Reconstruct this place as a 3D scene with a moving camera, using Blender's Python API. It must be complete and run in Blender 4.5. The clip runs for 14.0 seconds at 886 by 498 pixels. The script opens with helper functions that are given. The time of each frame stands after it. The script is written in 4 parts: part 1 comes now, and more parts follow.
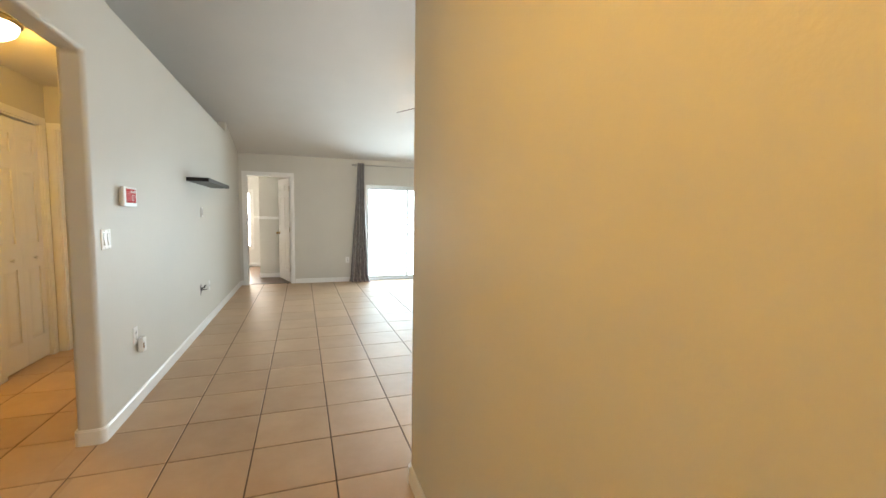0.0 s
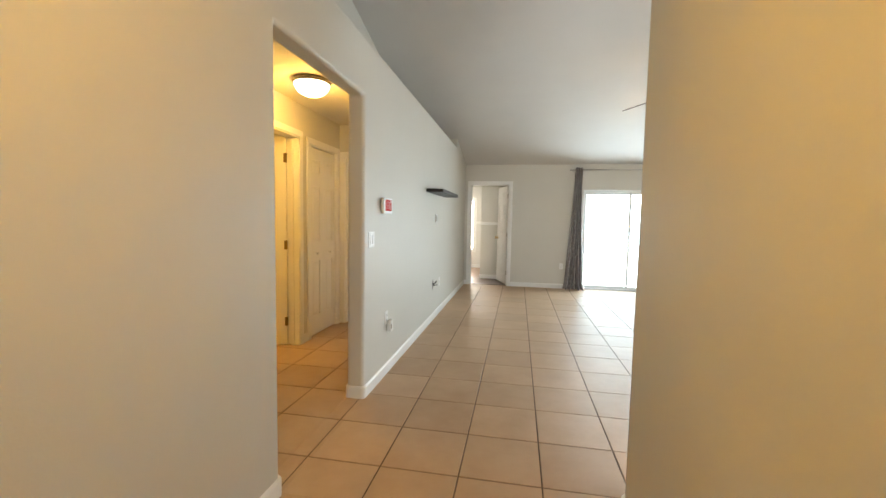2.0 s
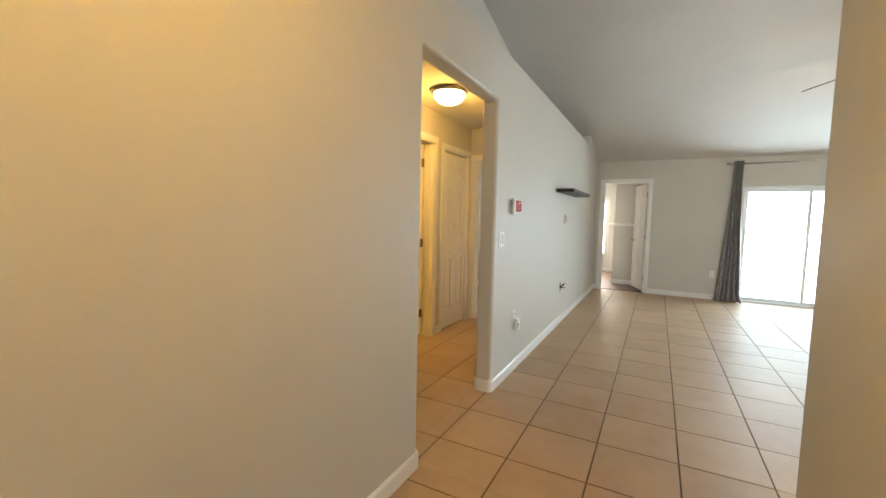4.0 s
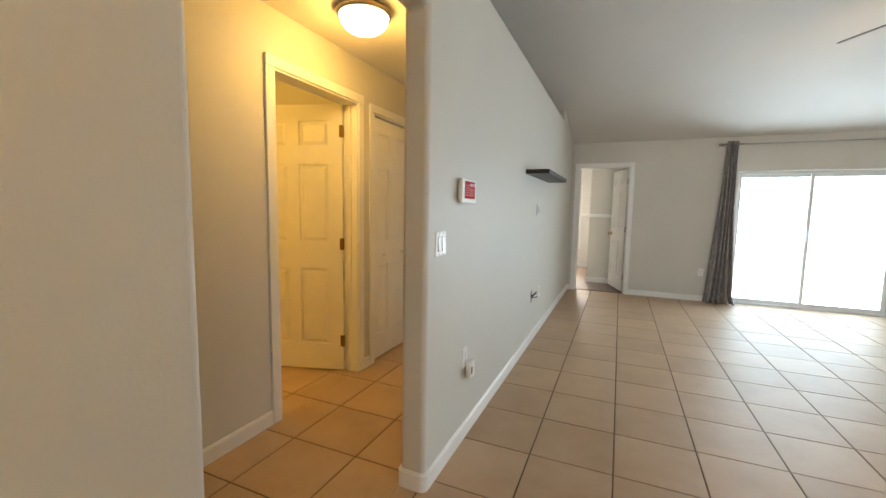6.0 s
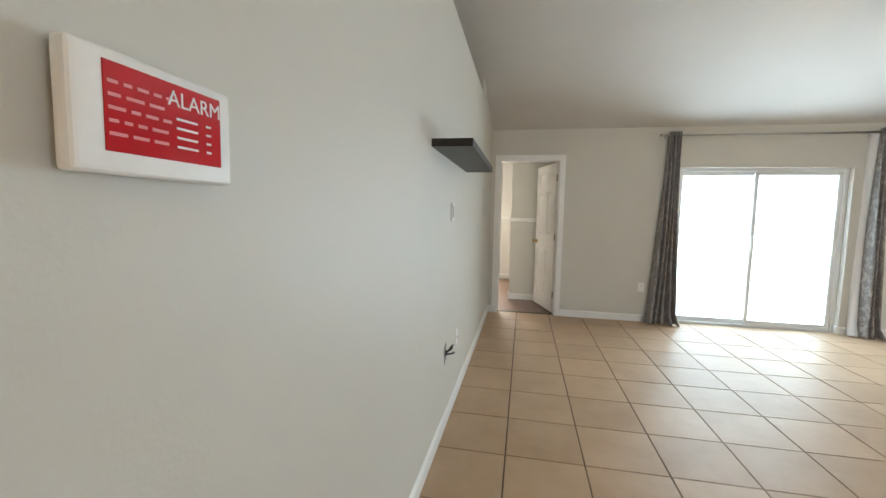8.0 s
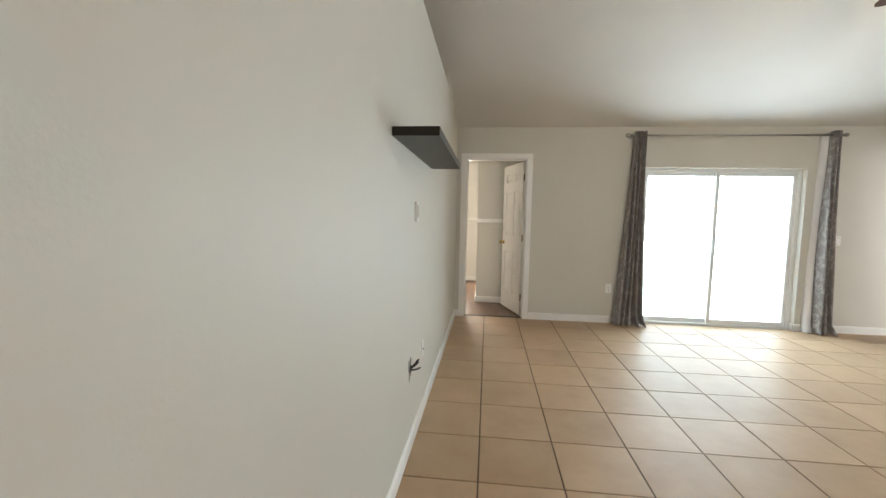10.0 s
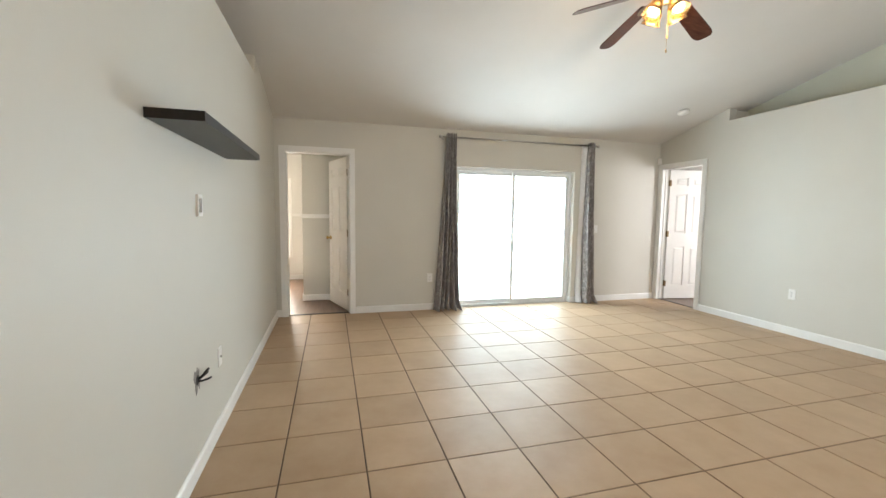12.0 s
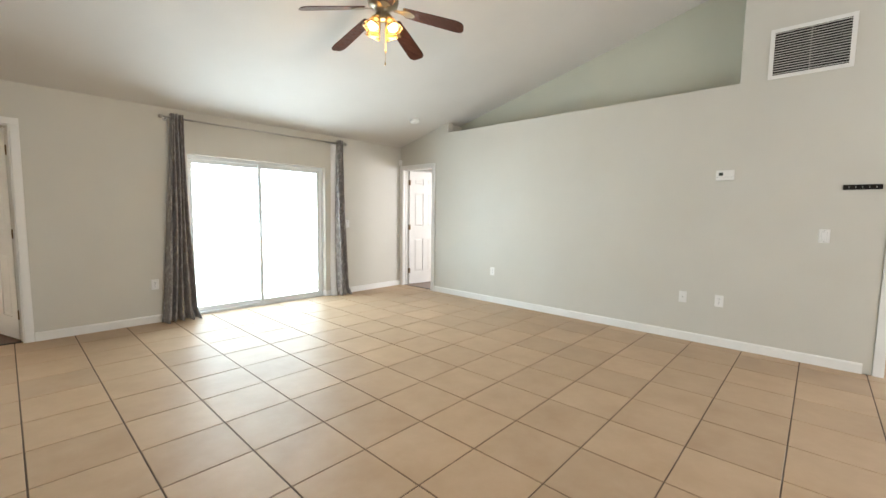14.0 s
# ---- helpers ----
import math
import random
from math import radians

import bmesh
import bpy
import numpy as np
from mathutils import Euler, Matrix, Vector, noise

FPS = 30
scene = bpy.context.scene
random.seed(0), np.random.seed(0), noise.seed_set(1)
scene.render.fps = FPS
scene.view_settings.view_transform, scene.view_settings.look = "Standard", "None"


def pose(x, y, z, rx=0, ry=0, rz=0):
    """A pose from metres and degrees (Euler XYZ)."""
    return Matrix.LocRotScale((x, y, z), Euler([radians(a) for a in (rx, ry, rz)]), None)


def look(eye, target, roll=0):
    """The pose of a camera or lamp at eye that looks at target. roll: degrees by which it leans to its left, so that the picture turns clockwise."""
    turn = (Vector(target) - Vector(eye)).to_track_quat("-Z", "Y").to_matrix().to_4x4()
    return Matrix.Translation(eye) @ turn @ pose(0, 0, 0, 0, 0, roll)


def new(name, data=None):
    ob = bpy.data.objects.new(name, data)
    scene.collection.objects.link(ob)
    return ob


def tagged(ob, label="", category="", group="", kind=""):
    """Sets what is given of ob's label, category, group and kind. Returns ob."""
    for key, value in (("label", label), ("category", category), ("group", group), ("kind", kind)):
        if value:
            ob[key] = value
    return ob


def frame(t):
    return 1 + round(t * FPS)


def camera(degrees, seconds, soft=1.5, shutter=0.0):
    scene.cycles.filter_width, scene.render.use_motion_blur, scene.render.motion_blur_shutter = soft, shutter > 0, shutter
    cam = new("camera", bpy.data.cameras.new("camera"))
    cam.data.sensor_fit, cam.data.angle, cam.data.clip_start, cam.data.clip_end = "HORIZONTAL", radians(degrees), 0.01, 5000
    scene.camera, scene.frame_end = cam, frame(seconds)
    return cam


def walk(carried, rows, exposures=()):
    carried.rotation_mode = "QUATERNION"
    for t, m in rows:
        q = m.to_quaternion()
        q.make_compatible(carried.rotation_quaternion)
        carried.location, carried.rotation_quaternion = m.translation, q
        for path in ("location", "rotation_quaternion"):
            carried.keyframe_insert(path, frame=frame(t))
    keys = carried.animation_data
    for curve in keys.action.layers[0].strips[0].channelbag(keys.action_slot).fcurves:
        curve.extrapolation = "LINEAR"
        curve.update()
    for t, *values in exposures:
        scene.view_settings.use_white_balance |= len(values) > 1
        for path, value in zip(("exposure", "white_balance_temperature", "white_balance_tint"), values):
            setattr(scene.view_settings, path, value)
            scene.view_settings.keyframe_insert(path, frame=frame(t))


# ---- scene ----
# camera path: seconds, place, yaw, pitch, roll
cam = camera(95.0, 14.0)
ROWS = [
    (0.0, 1.087, 1.773, 1.316, -19.07, -4.52, -0.83),
    (0.5, 1.075, 1.763, 1.314, -12.73, -4.42, -0.70),
    (1.0, 1.065, 1.785, 1.314, -4.83, -4.28, -0.72),
    (1.5, 1.076, 1.786, 1.316, 2.84, -4.19, -0.90),
    (2.0, 1.075, 1.777, 1.317, 10.49, -4.17, -1.07),
    (2.5, 1.078, 1.740, 1.318, 17.20, -4.16, -1.17),
    (3.0, 1.073, 1.720, 1.322, 22.78, -4.29, -1.47),
    (3.5, 1.060, 1.689, 1.319, 26.62, -4.26, -1.26),
    (3.7, 1.069, 1.674, 1.319, 27.85, -4.33, -1.31),
    (5.8, 0.800, 2.668, 1.318, 24.80, -5.62, -1.00),
    (6.0, 0.774, 2.904, 1.322, 23.55, -5.66, -1.02),
    (6.5, 0.656, 3.457, 1.332, 19.58, -5.61, -0.92),
    (7.0, 0.565, 3.948, 1.336, 15.88, -5.47, -1.07),
    (7.5, 0.496, 4.312, 1.326, 13.06, -5.21, -1.13),
    (9.8, 0.394, 4.772, 1.315, 7.15, -4.80, -1.10),
    (10.0, 0.405, 4.785, 1.314, 6.29, -4.78, -1.09),
    (10.5, 0.451, 4.789, 1.311, 3.17, -4.80, -1.00),
    (11.0, 0.494, 4.787, 1.304, -1.76, -4.80, -0.71),
    (11.5, 0.570, 4.766, 1.306, -8.02, -4.93, -0.76),
    (12.0, 0.650, 4.728, 1.305, -15.38, -5.00, -0.73),
    (12.5, 0.718, 4.680, 1.304, -23.34, -5.04, -0.75),
    (13.0, 0.750, 4.642, 1.297, -31.69, -5.04, -0.75),
    (13.5, 0.782, 4.610, 1.293, -39.73, -4.97, -0.86),
    (14.0, 0.806, 4.554, 1.284, -47.19, -5.01, -0.80),
]
EXPOSURES = [(0.0, 0.68, 6450, 10), (3.7, 0.52, 6450, 10), (6.0, 0.38, 6300, 11), (7.5, 0.40, 6300, 11), (10.0, 0.42, 6650, 12), (11.5, 0.52, 6650, 12), (13.0, 0.66, 6650, 12), (14.0, 0.62, 6650, 12)]
walk(cam, [(t, pose(x, y, z, 90 + pitch, roll, yaw)) for t, x, y, z, yaw, pitch, roll in ROWS], EXPOSURES)

# ---- daylight and lamps ----
world = bpy.data.worlds.new("sky")
scene.world = world
world.use_nodes = True
sky = world.node_tree.nodes.new("ShaderNodeTexSky")
sky.sky_type, sky.sun_disc = "NISHITA", False
sky.sun_elevation, sky.sun_rotation = radians(35), radians(258)
background = world.node_tree.nodes["Background"]
background.inputs["Strength"].default_value = 0.15
world.node_tree.links.new(sky.outputs["Color"], background.inputs["Color"])

sun = new("sun", bpy.data.lights.new("sun", "SUN"))
sun.data.energy, sun.data.angle, sun.data.color = 4.0, radians(0.5), (1.0, 0.95, 0.87)
sun.matrix_world = look((0, 0, 0), (1.2, 0.25, -0.85))


def area_lamp(name, eye, target, width, height, watts, colour):
    ob = new(name, bpy.data.lights.new(name, "AREA"))
    ob.data.shape, ob.data.size, ob.data.size_y, ob.data.energy, ob.data.color = "RECTANGLE", width, height, watts, colour
    ob.matrix_world = look(eye, target)
    return ob


def bulb(name, place, watts, radius, colour):
    ob = new(name, bpy.data.lights.new(name, "POINT"))
    ob.data.energy, ob.data.shadow_soft_size, ob.data.color = watts, radius, colour
    ob.location = place
    return ob


WARM = (1.0, 0.52, 0.07)
slider_light = area_lamp("slider_daylight", (3.2, 10.19, 0.97), (3.2, 9.0, 0.97), 1.74, 1.90, 65, (0.76, 0.92, 1.0))
slider_light.data.spread = radians(160)
# Fill at an unseen front window, added to brighten the long wall
area_lamp("dining_fill", (2.9, -0.16, 1.5), (2.9, 2.0, 1.4), 1.7, 1.2, 72, (0.93, 0.96, 1.0))
area_lamp("bedroom_daylight", (-0.61, 13.16, 1.18), (-0.61, 12.0, 1.1), 0.95, 1.36, 58, (1.0, 0.92, 0.80))
area_lamp("side_room_daylight", (8.16, 7.6, 1.4), (6.4, 9.0, 1.2), 1.2, 1.2, 74, (0.97, 0.98, 1.0))
bulb("hall_bulb", (-0.63, 4.95, 2.25), 14.5, 0.08, WARM)
# Entry bulb is out of view, added to give the walls their warm light
bulb("foyer_unseen_bulb", (0.8, 2.05, 2.30), 19.5, 0.09, (1.0, 0.53, 0.075))
# Unseen fill added to brighten the open hall door
bulb("side_room_fill", (-2.1, 4.2, 2.25), 25, 0.08, WARM)
# Fill from an added entry window, aimed at the hall opening's corner
entry_light = area_lamp("entry_fill", (1.27, -0.16, 1.1), (-0.05, 4.5, 1.1), 0.3, 1.6, 1.2, (0.82, 0.92, 1.0))
entry_light.data.spread = radians(70)
# Daylight from the right; its dining-side window is unseen and assumed
area_lamp("side_daylight", (8.06, 1.7, 1.1), (6.0, 2.2, 1.1), 2.0, 1.9, 64, (0.86, 0.93, 1.0))
# Cool light in the end room, through a window added out of view
area_lamp("end_room_daylight", (-2.34, 7.9, 1.45), (-1.0, 7.9, 1.45), 1.1, 1.0, 14, (0.82, 0.92, 1.0))


# ---- materials ----
def nodes_of(name):
    m = bpy.data.materials.new(name)
    m.use_nodes = True
    nt = m.node_tree
    return m, nt, nt.nodes["Principled BSDF"]


def mix_colour(nt, fac, a, b):
    mx = nt.nodes.new("ShaderNodeMix")
    mx.data_type = "RGBA"
    mx.inputs["A"].default_value, mx.inputs["B"].default_value = (*a, 1), (*b, 1)
    nt.links.new(fac, mx.inputs["Factor"])
    return mx


def noise_of(nt, scale, detail=4.0, stretch=(1, 1, 1), rough=0.55):
    co = nt.nodes.new("ShaderNodeTexCoord")
    mp = nt.nodes.new("ShaderNodeMapping")
    mp.inputs["Scale"].default_value = stretch
    nz = nt.nodes.new("ShaderNodeTexNoise")
    nz.inputs["Scale"].default_value, nz.inputs["Detail"].default_value, nz.inputs["Roughness"].default_value = scale, detail, rough
    nt.links.new(co.outputs["Object"], mp.inputs["Vector"])
    nt.links.new(mp.outputs["Vector"], nz.inputs["Vector"])
    return nz


def ramp_of(nt, src, lo, hi):
    r = nt.nodes.new("ShaderNodeMapRange")
    r.inputs["From Min"].default_value, r.inputs["From Max"].default_value = lo, hi
    nt.links.new(src, r.inputs["Value"])
    return r


def bump_of(nt, b, src, strength, dist=0.002):
    bp = nt.nodes.new("ShaderNodeBump")
    bp.inputs["Strength"].default_value, bp.inputs["Distance"].default_value = strength, dist
    nt.links.new(src, bp.inputs["Height"])
    nt.links.new(bp.outputs["Normal"], b.inputs["Normal"])


def painted(name, a, b, rough=0.6, grain=90.0, bump=0.25, big=1.3):
    """Two tones of paint in soft clouds, with a fine roller or orange-peel texture."""
    m, nt, p = nodes_of(name)
    cloud = noise_of(nt, big, 5)
    mx = mix_colour(nt, ramp_of(nt, cloud.outputs["Fac"], 0.3, 0.7).outputs["Result"], a, b)
    nt.links.new(mx.outputs["Result"], p.inputs["Base Color"])
    fine = noise_of(nt, grain, 3)
    bump_of(nt, p, fine.outputs["Fac"], bump)
    rr = ramp_of(nt, cloud.outputs["Fac"], 0.2, 0.8)
    rr.inputs["To Min"].default_value, rr.inputs["To Max"].default_value = rough - 0.06, rough + 0.06
    nt.links.new(rr.outputs["Result"], p.inputs["Roughness"])
    return m


def plain(name, colour, rough=0.4, metal=0.0, grain=60.0, vary=0.12):
    m, nt, p = nodes_of(name)
    nz = noise_of(nt, grain, 4)
    dark = tuple(c * (1 - vary) for c in colour)
    mx = mix_colour(nt, nz.outputs["Fac"], dark, colour)
    nt.links.new(mx.outputs["Result"], p.inputs["Base Color"])
    p.inputs["Roughness"].default_value, p.inputs["Metallic"].default_value = rough, metal
    return m


def glowing(name, colour, strength):
    m, nt, p = nodes_of(name)
    p.inputs["Base Color"].default_value = (0.9, 0.88, 0.82, 1)
    p.inputs["Emission Color"].default_value, p.inputs["Emission Strength"].default_value = (*colour, 1), strength
    return m


def tile_material():
    """Glazed ceramic: warm tan, clouded, each tile a little different."""
    m, nt, p = nodes_of("ceramic_tile")
    co = nt.nodes.new("ShaderNodeTexCoord")
    info = nt.nodes.new("ShaderNodeObjectInfo")
    geo = nt.nodes.new("ShaderNodeNewGeometry")
    add = nt.nodes.new("ShaderNodeMath")
    add.operation = "ADD"
    nt.links.new(info.outputs["Random"], add.inputs[0])
    nt.links.new(geo.outputs["Random Per Island"], add.inputs[1])
    nz = nt.nodes.new("ShaderNodeTexNoise")
    nz.noise_dimensions = "4D"
    nz.inputs["Scale"].default_value, nz.inputs["Detail"].default_value, nz.inputs["Roughness"].default_value = 3.2, 7.0, 0.62
    mul = nt.nodes.new("ShaderNodeMath")
    mul.operation = "MULTIPLY"
    mul.inputs[1].default_value = 6.0
    nt.links.new(add.outputs[0], mul.inputs[0])
    nt.links.new(geo.outputs["Position"], nz.inputs["Vector"])
    nt.links.new(mul.outputs[0], nz.inputs["W"])
    mx = mix_colour(nt, ramp_of(nt, nz.outputs["Fac"], 0.25, 0.75).outputs["Result"], (0.44, 0.306, 0.192), (0.56, 0.41, 0.278))
    hsv = nt.nodes.new("ShaderNodeHueSaturation")
    val = ramp_of(nt, info.outputs["Random"], 0.0, 1.0)
    val.inputs["To Min"].default_value, val.inputs["To Max"].default_value = 0.93, 1.06
    nt.links.new(val.outputs["Result"], hsv.inputs["Value"])
    nt.links.new(mx.outputs["Result"], hsv.inputs["Color"])
    nt.links.new(hsv.outputs["Color"], p.inputs["Base Color"])
    rr = ramp_of(nt, nz.outputs["Fac"], 0.25, 0.75)
    rr.inputs["To Min"].default_value, rr.inputs["To Max"].default_value = 0.42, 0.50
    nt.links.new(rr.outputs["Result"], p.inputs["Roughness"])
    low = nt.nodes.new("ShaderNodeTexNoise")
    low.inputs["Scale"].default_value, low.inputs["Detail"].default_value = 9.0, 3.0
    nt.links.new(geo.outputs["Position"], low.inputs["Vector"])
    bump_of(nt, p, low.outputs["Fac"], 0.12, 0.003)
    p.inputs["Specular IOR Level"].default_value = 0.20
    return m


def wood_material(name, a, b, rough, stretch=(1, 12, 12), scale=3.0):
    m, nt, p = nodes_of(name)
    nz = noise_of(nt, scale, 8, stretch, 0.65)
    mx = mix_colour(nt, ramp_of(nt, nz.outputs["Fac"], 0.3, 0.7).outputs["Result"], a, b)
    nt.links.new(mx.outputs["Result"], p.inputs["Base Color"])
    p.inputs["Roughness"].default_value = rough
    p.inputs["Specular IOR Level"].default_value = 0.35
    bump_of(nt, p, nz.outputs["Fac"], 0.1, 0.001)
    return m


def curtain_material():
    """Silver-grey satin with a darker woven scroll pattern."""
    m, nt, p = nodes_of("curtain_fabric")
    co = nt.nodes.new("ShaderNodeTexCoord")
    mp = nt.nodes.new("ShaderNodeMapping")
    mp.inputs["Scale"].default_value = (1, 1, 0.6)
    nz = nt.nodes.new("ShaderNodeTexNoise")
    nz.inputs["Scale"].default_value, nz.inputs["Detail"].default_value, nz.inputs["Distortion"].default_value = 16.0, 2.0, 1.6
    nt.links.new(co.outputs["Object"], mp.inputs["Vector"])
    nt.links.new(mp.outputs["Vector"], nz.inputs["Vector"])
    r = ramp_of(nt, nz.outputs["Fac"], 0.50, 0.60)
    mx = mix_colour(nt, r.outputs["Result"], (0.215, 0.20, 0.195), (0.37, 0.35, 0.345))
    nt.links.new(mx.outputs["Result"], p.inputs["Base Color"])
    p.inputs["Roughness"].default_value = 0.5
    p.inputs["Sheen Weight"].default_value = 0.3
    weave = noise_of(nt, 260, 2)
    bump_of(nt, p, weave.outputs["Fac"], 0.2, 0.001)
    return m


def glass_material():
    m, nt, p = nodes_of("clear_glass")
    p.inputs["Base Color"].default_value = (0.98, 1, 0.99, 1)
    p.inputs["Roughness"].default_value, p.inputs["Transmission Weight"].default_value, p.inputs["IOR"].default_value = 0.0, 1.0, 1.45
    return m


M_WALL = painted("greige_wall_paint", (0.582, 0.568, 0.515), (0.612, 0.598, 0.543), 0.55, 110, 0.22)
M_CEIL = painted("ceiling_paint", (0.635, 0.618, 0.59), (0.675, 0.658, 0.63), 0.8, 140, 0.5)
M_TRIM = painted("white_trim_paint", (0.78, 0.78, 0.76), (0.83, 0.83, 0.81), 0.35, 40, 0.06, 4.0)
M_DOOR = painted("white_door_paint", (0.77, 0.765, 0.74), (0.82, 0.815, 0.79), 0.38, 70, 0.08, 3.0)
# Wall paint again, darkened and greened for the shade on the right ledge
M_LEDGE_SHADE = painted("wall_paint_shade_tint", (0.50, 0.512, 0.435), (0.53, 0.543, 0.46), 0.55, 110, 0.22)
M_ROOM = painted("pale_room_paint", (0.68, 0.67, 0.64), (0.72, 0.71, 0.68), 0.6, 110, 0.2)
M_TILE = tile_material()
M_GROUT = plain("dark_grout", (0.16, 0.108, 0.072), 0.9, 0, 6, 0.6)
M_WOOD_FLOOR = wood_material("dark_wood_floor", (0.11, 0.06, 0.035), (0.22, 0.13, 0.08), 0.3, (9, 0.7, 1))
M_SHELF = wood_material("black_brown_laminate", (0.008, 0.007, 0.006), (0.018, 0.016, 0.015), 0.4, (14, 1, 14))
M_BLADE = wood_material("dark_walnut_blade", (0.035, 0.012, 0.010), (0.075, 0.028, 0.020), 0.22, (2, 14, 14))
M_PLASTIC = plain("white_plastic", (0.82, 0.82, 0.80), 0.35, 0, 80, 0.05)
M_ROCKER = plain("white_rocker_plastic", (0.86, 0.86, 0.85), 0.25, 0, 80, 0.04)
# Black stands in for the shade inside slots, slits and holes
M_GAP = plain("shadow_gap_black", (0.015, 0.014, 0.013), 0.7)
M_SEAM = plain("grey_seam_plastic", (0.42, 0.41, 0.40), 0.6)
M_BRASS = plain("polished_brass", (0.72, 0.50, 0.20), 0.25, 1.0)
M_BRONZE = plain("aged_brass", (0.24, 0.17, 0.09), 0.42, 1.0)
M_PEWTER = plain("antique_pewter", (0.30, 0.27, 0.20), 0.3, 1.0)
M_NICKEL = plain("brushed_nickel", (0.50, 0.49, 0.47), 0.35, 1.0)
M_ALU = plain("white_aluminium", (0.78, 0.80, 0.80), 0.35, 0, 40, 0.06)
M_CURTAIN = curtain_material()
M_LINING = plain("white_curtain_lining", (0.78, 0.78, 0.80), 0.8, 0, 120, 0.08)
M_GLASS = glass_material()
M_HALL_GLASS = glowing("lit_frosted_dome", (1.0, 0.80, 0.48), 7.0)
M_BULB = glowing("lit_bulb", (1.0, 0.74, 0.38), 26.0)
M_RED = plain("red_alarm_screen", (0.55, 0.02, 0.03), 0.04, 0, 30, 0.15)
M_INK = plain("pale_print", (0.85, 0.80, 0.82), 0.3)
M_PINK = plain("pink_print", (0.80, 0.30, 0.32), 0.3)
M_LCD = plain("dark_display", (0.05, 0.06, 0.05), 0.2)
M_RUBBER = plain("black_cable_rubber", (0.012, 0.012, 0.013), 0.5)
M_DRYWALL = plain("torn_drywall", (0.36, 0.34, 0.32), 0.95, 0, 45, 0.5)
M_AMBER = plain("amber_glass_shade", (0.50, 0.33, 0.15), 0.2, 0.0)
M_AMBER.node_tree.nodes["Principled BSDF"].inputs["Transmission Weight"].default_value = 0.75
M_PATIO = painted("pale_concrete", (0.50, 0.49, 0.46), (0.58, 0.57, 0.54), 0.8, 30, 0.3)
M_GRASS = painted("lawn", (0.07, 0.12, 0.03), (0.12, 0.17, 0.05), 0.9, 20, 0.5)
M_STUCCO = painted("pale_stucco", (0.62, 0.60, 0.55), (0.68, 0.66, 0.61), 0.8, 60, 0.6)
M_LEAF = plain("hedge_leaf", (0.08, 0.15, 0.045), 0.55, 0, 8, 0.5)


# ---- mesh helpers ----
def bm_new():
    return bmesh.new()


def box(bm, x0, x1, y0, y1, z0, z1):
    v = [bm.verts.new((x, y, z)) for z in (z0, z1) for y in (y0, y1) for x in (x0, x1)]
    for f in ((0, 2, 3, 1), (4, 5, 7, 6), (0, 1, 5, 4), (2, 6, 7, 3), (0, 4, 6, 2), (1, 3, 7, 5)):
        bm.faces.new([v[i] for i in f])
    return v


def soft_box(x0, x1, y0, y1, z0, z1, r=0.003, segments=2):
    bm = bm_new()
    box(bm, x0, x1, y0, y1, z0, z1)
    bmesh.ops.bevel(bm, geom=bm.edges[:], offset=r, segments=segments, profile=0.6, affect="EDGES")
    return bm


def prism(bm, outline, axis, a, b):
    """An outline in the plane across axis ('x': (y, z), 'y': (x, z), 'z': (x, y)), drawn out from a to b."""
    def at(p, c):
        return (c, p[0], p[1]) if axis == "x" else (p[0], c, p[1]) if axis == "y" else (p[0], p[1], c)
    lo, hi = [bm.verts.new(at(p, a)) for p in outline], [bm.verts.new(at(p, b)) for p in outline]
    bm.faces.new(lo)
    bm.faces.new(hi[::-1])
    n = len(outline)
    for i in range(n):
        bm.faces.new((lo[i], hi[i], hi[(i + 1) % n], lo[(i + 1) % n]))
    bmesh.ops.recalc_face_normals(bm, faces=bm.faces[:])


def lathe(bm, profile, centre, steps=32, axis="z"):
    """Turns (radius, height) pairs round an axis through centre."""
    rings = []
    for r, h in profile:
        ring = []
        for k in range(steps):
            a = 2 * math.pi * k / steps
            c, s = r * math.cos(a), r * math.sin(a)
            off = (c, s, h) if axis == "z" else (h, c, s) if axis == "x" else (c, h, s)
            ring.append(bm.verts.new(Vector(centre) + Vector(off)))
        rings.append(ring)
    for a, b in zip(rings, rings[1:]):
        for k in range(steps):
            bm.faces.new((a[k], a[(k + 1) % steps], b[(k + 1) % steps], b[k]))
    for ring in (rings[0], rings[-1]):
        bm.faces.new(ring)
    bmesh.ops.recalc_face_normals(bm, faces=bm.faces[:])


def tube(bm, points, radius, steps=8):
    """A round rod along points."""
    pts = [Vector(p) for p in points]
    rings = []
    for i, p in enumerate(pts):
        d = (pts[min(i + 1, len(pts) - 1)] - pts[max(i - 1, 0)]).normalized()
        side = d.cross(Vector((0, 0, 1)) if abs(d.z) < 0.9 else Vector((1, 0, 0))).normalized()
        up = side.cross(d)
        rings.append([bm.verts.new(p + radius * (math.cos(2 * math.pi * k / steps) * side + math.sin(2 * math.pi * k / steps) * up)) for k in range(steps)])
    for a, b in zip(rings, rings[1:]):
        for k in range(steps):
            bm.faces.new((a[k], a[(k + 1) % steps], b[(k + 1) % steps], b[k]))
    bm.faces.new(rings[0][::-1])
    bm.faces.new(rings[-1])


def mesh_of(name, bm, material, smooth=False):
    bmesh.ops.recalc_face_normals(bm, faces=bm.faces[:])
    me = bpy.data.meshes.new(name)
    bm.to_mesh(me)
    bm.free()
    me.materials.append(material)
    if smooth:
        for f in me.polygons:
            f.use_smooth = True
    return me


def part(name, bm, material, parent, label="", smooth=False):
    ob = new(name, mesh_of(name, bm, material, smooth))
    ob.parent = parent
    return tagged(ob, label) if label else ob


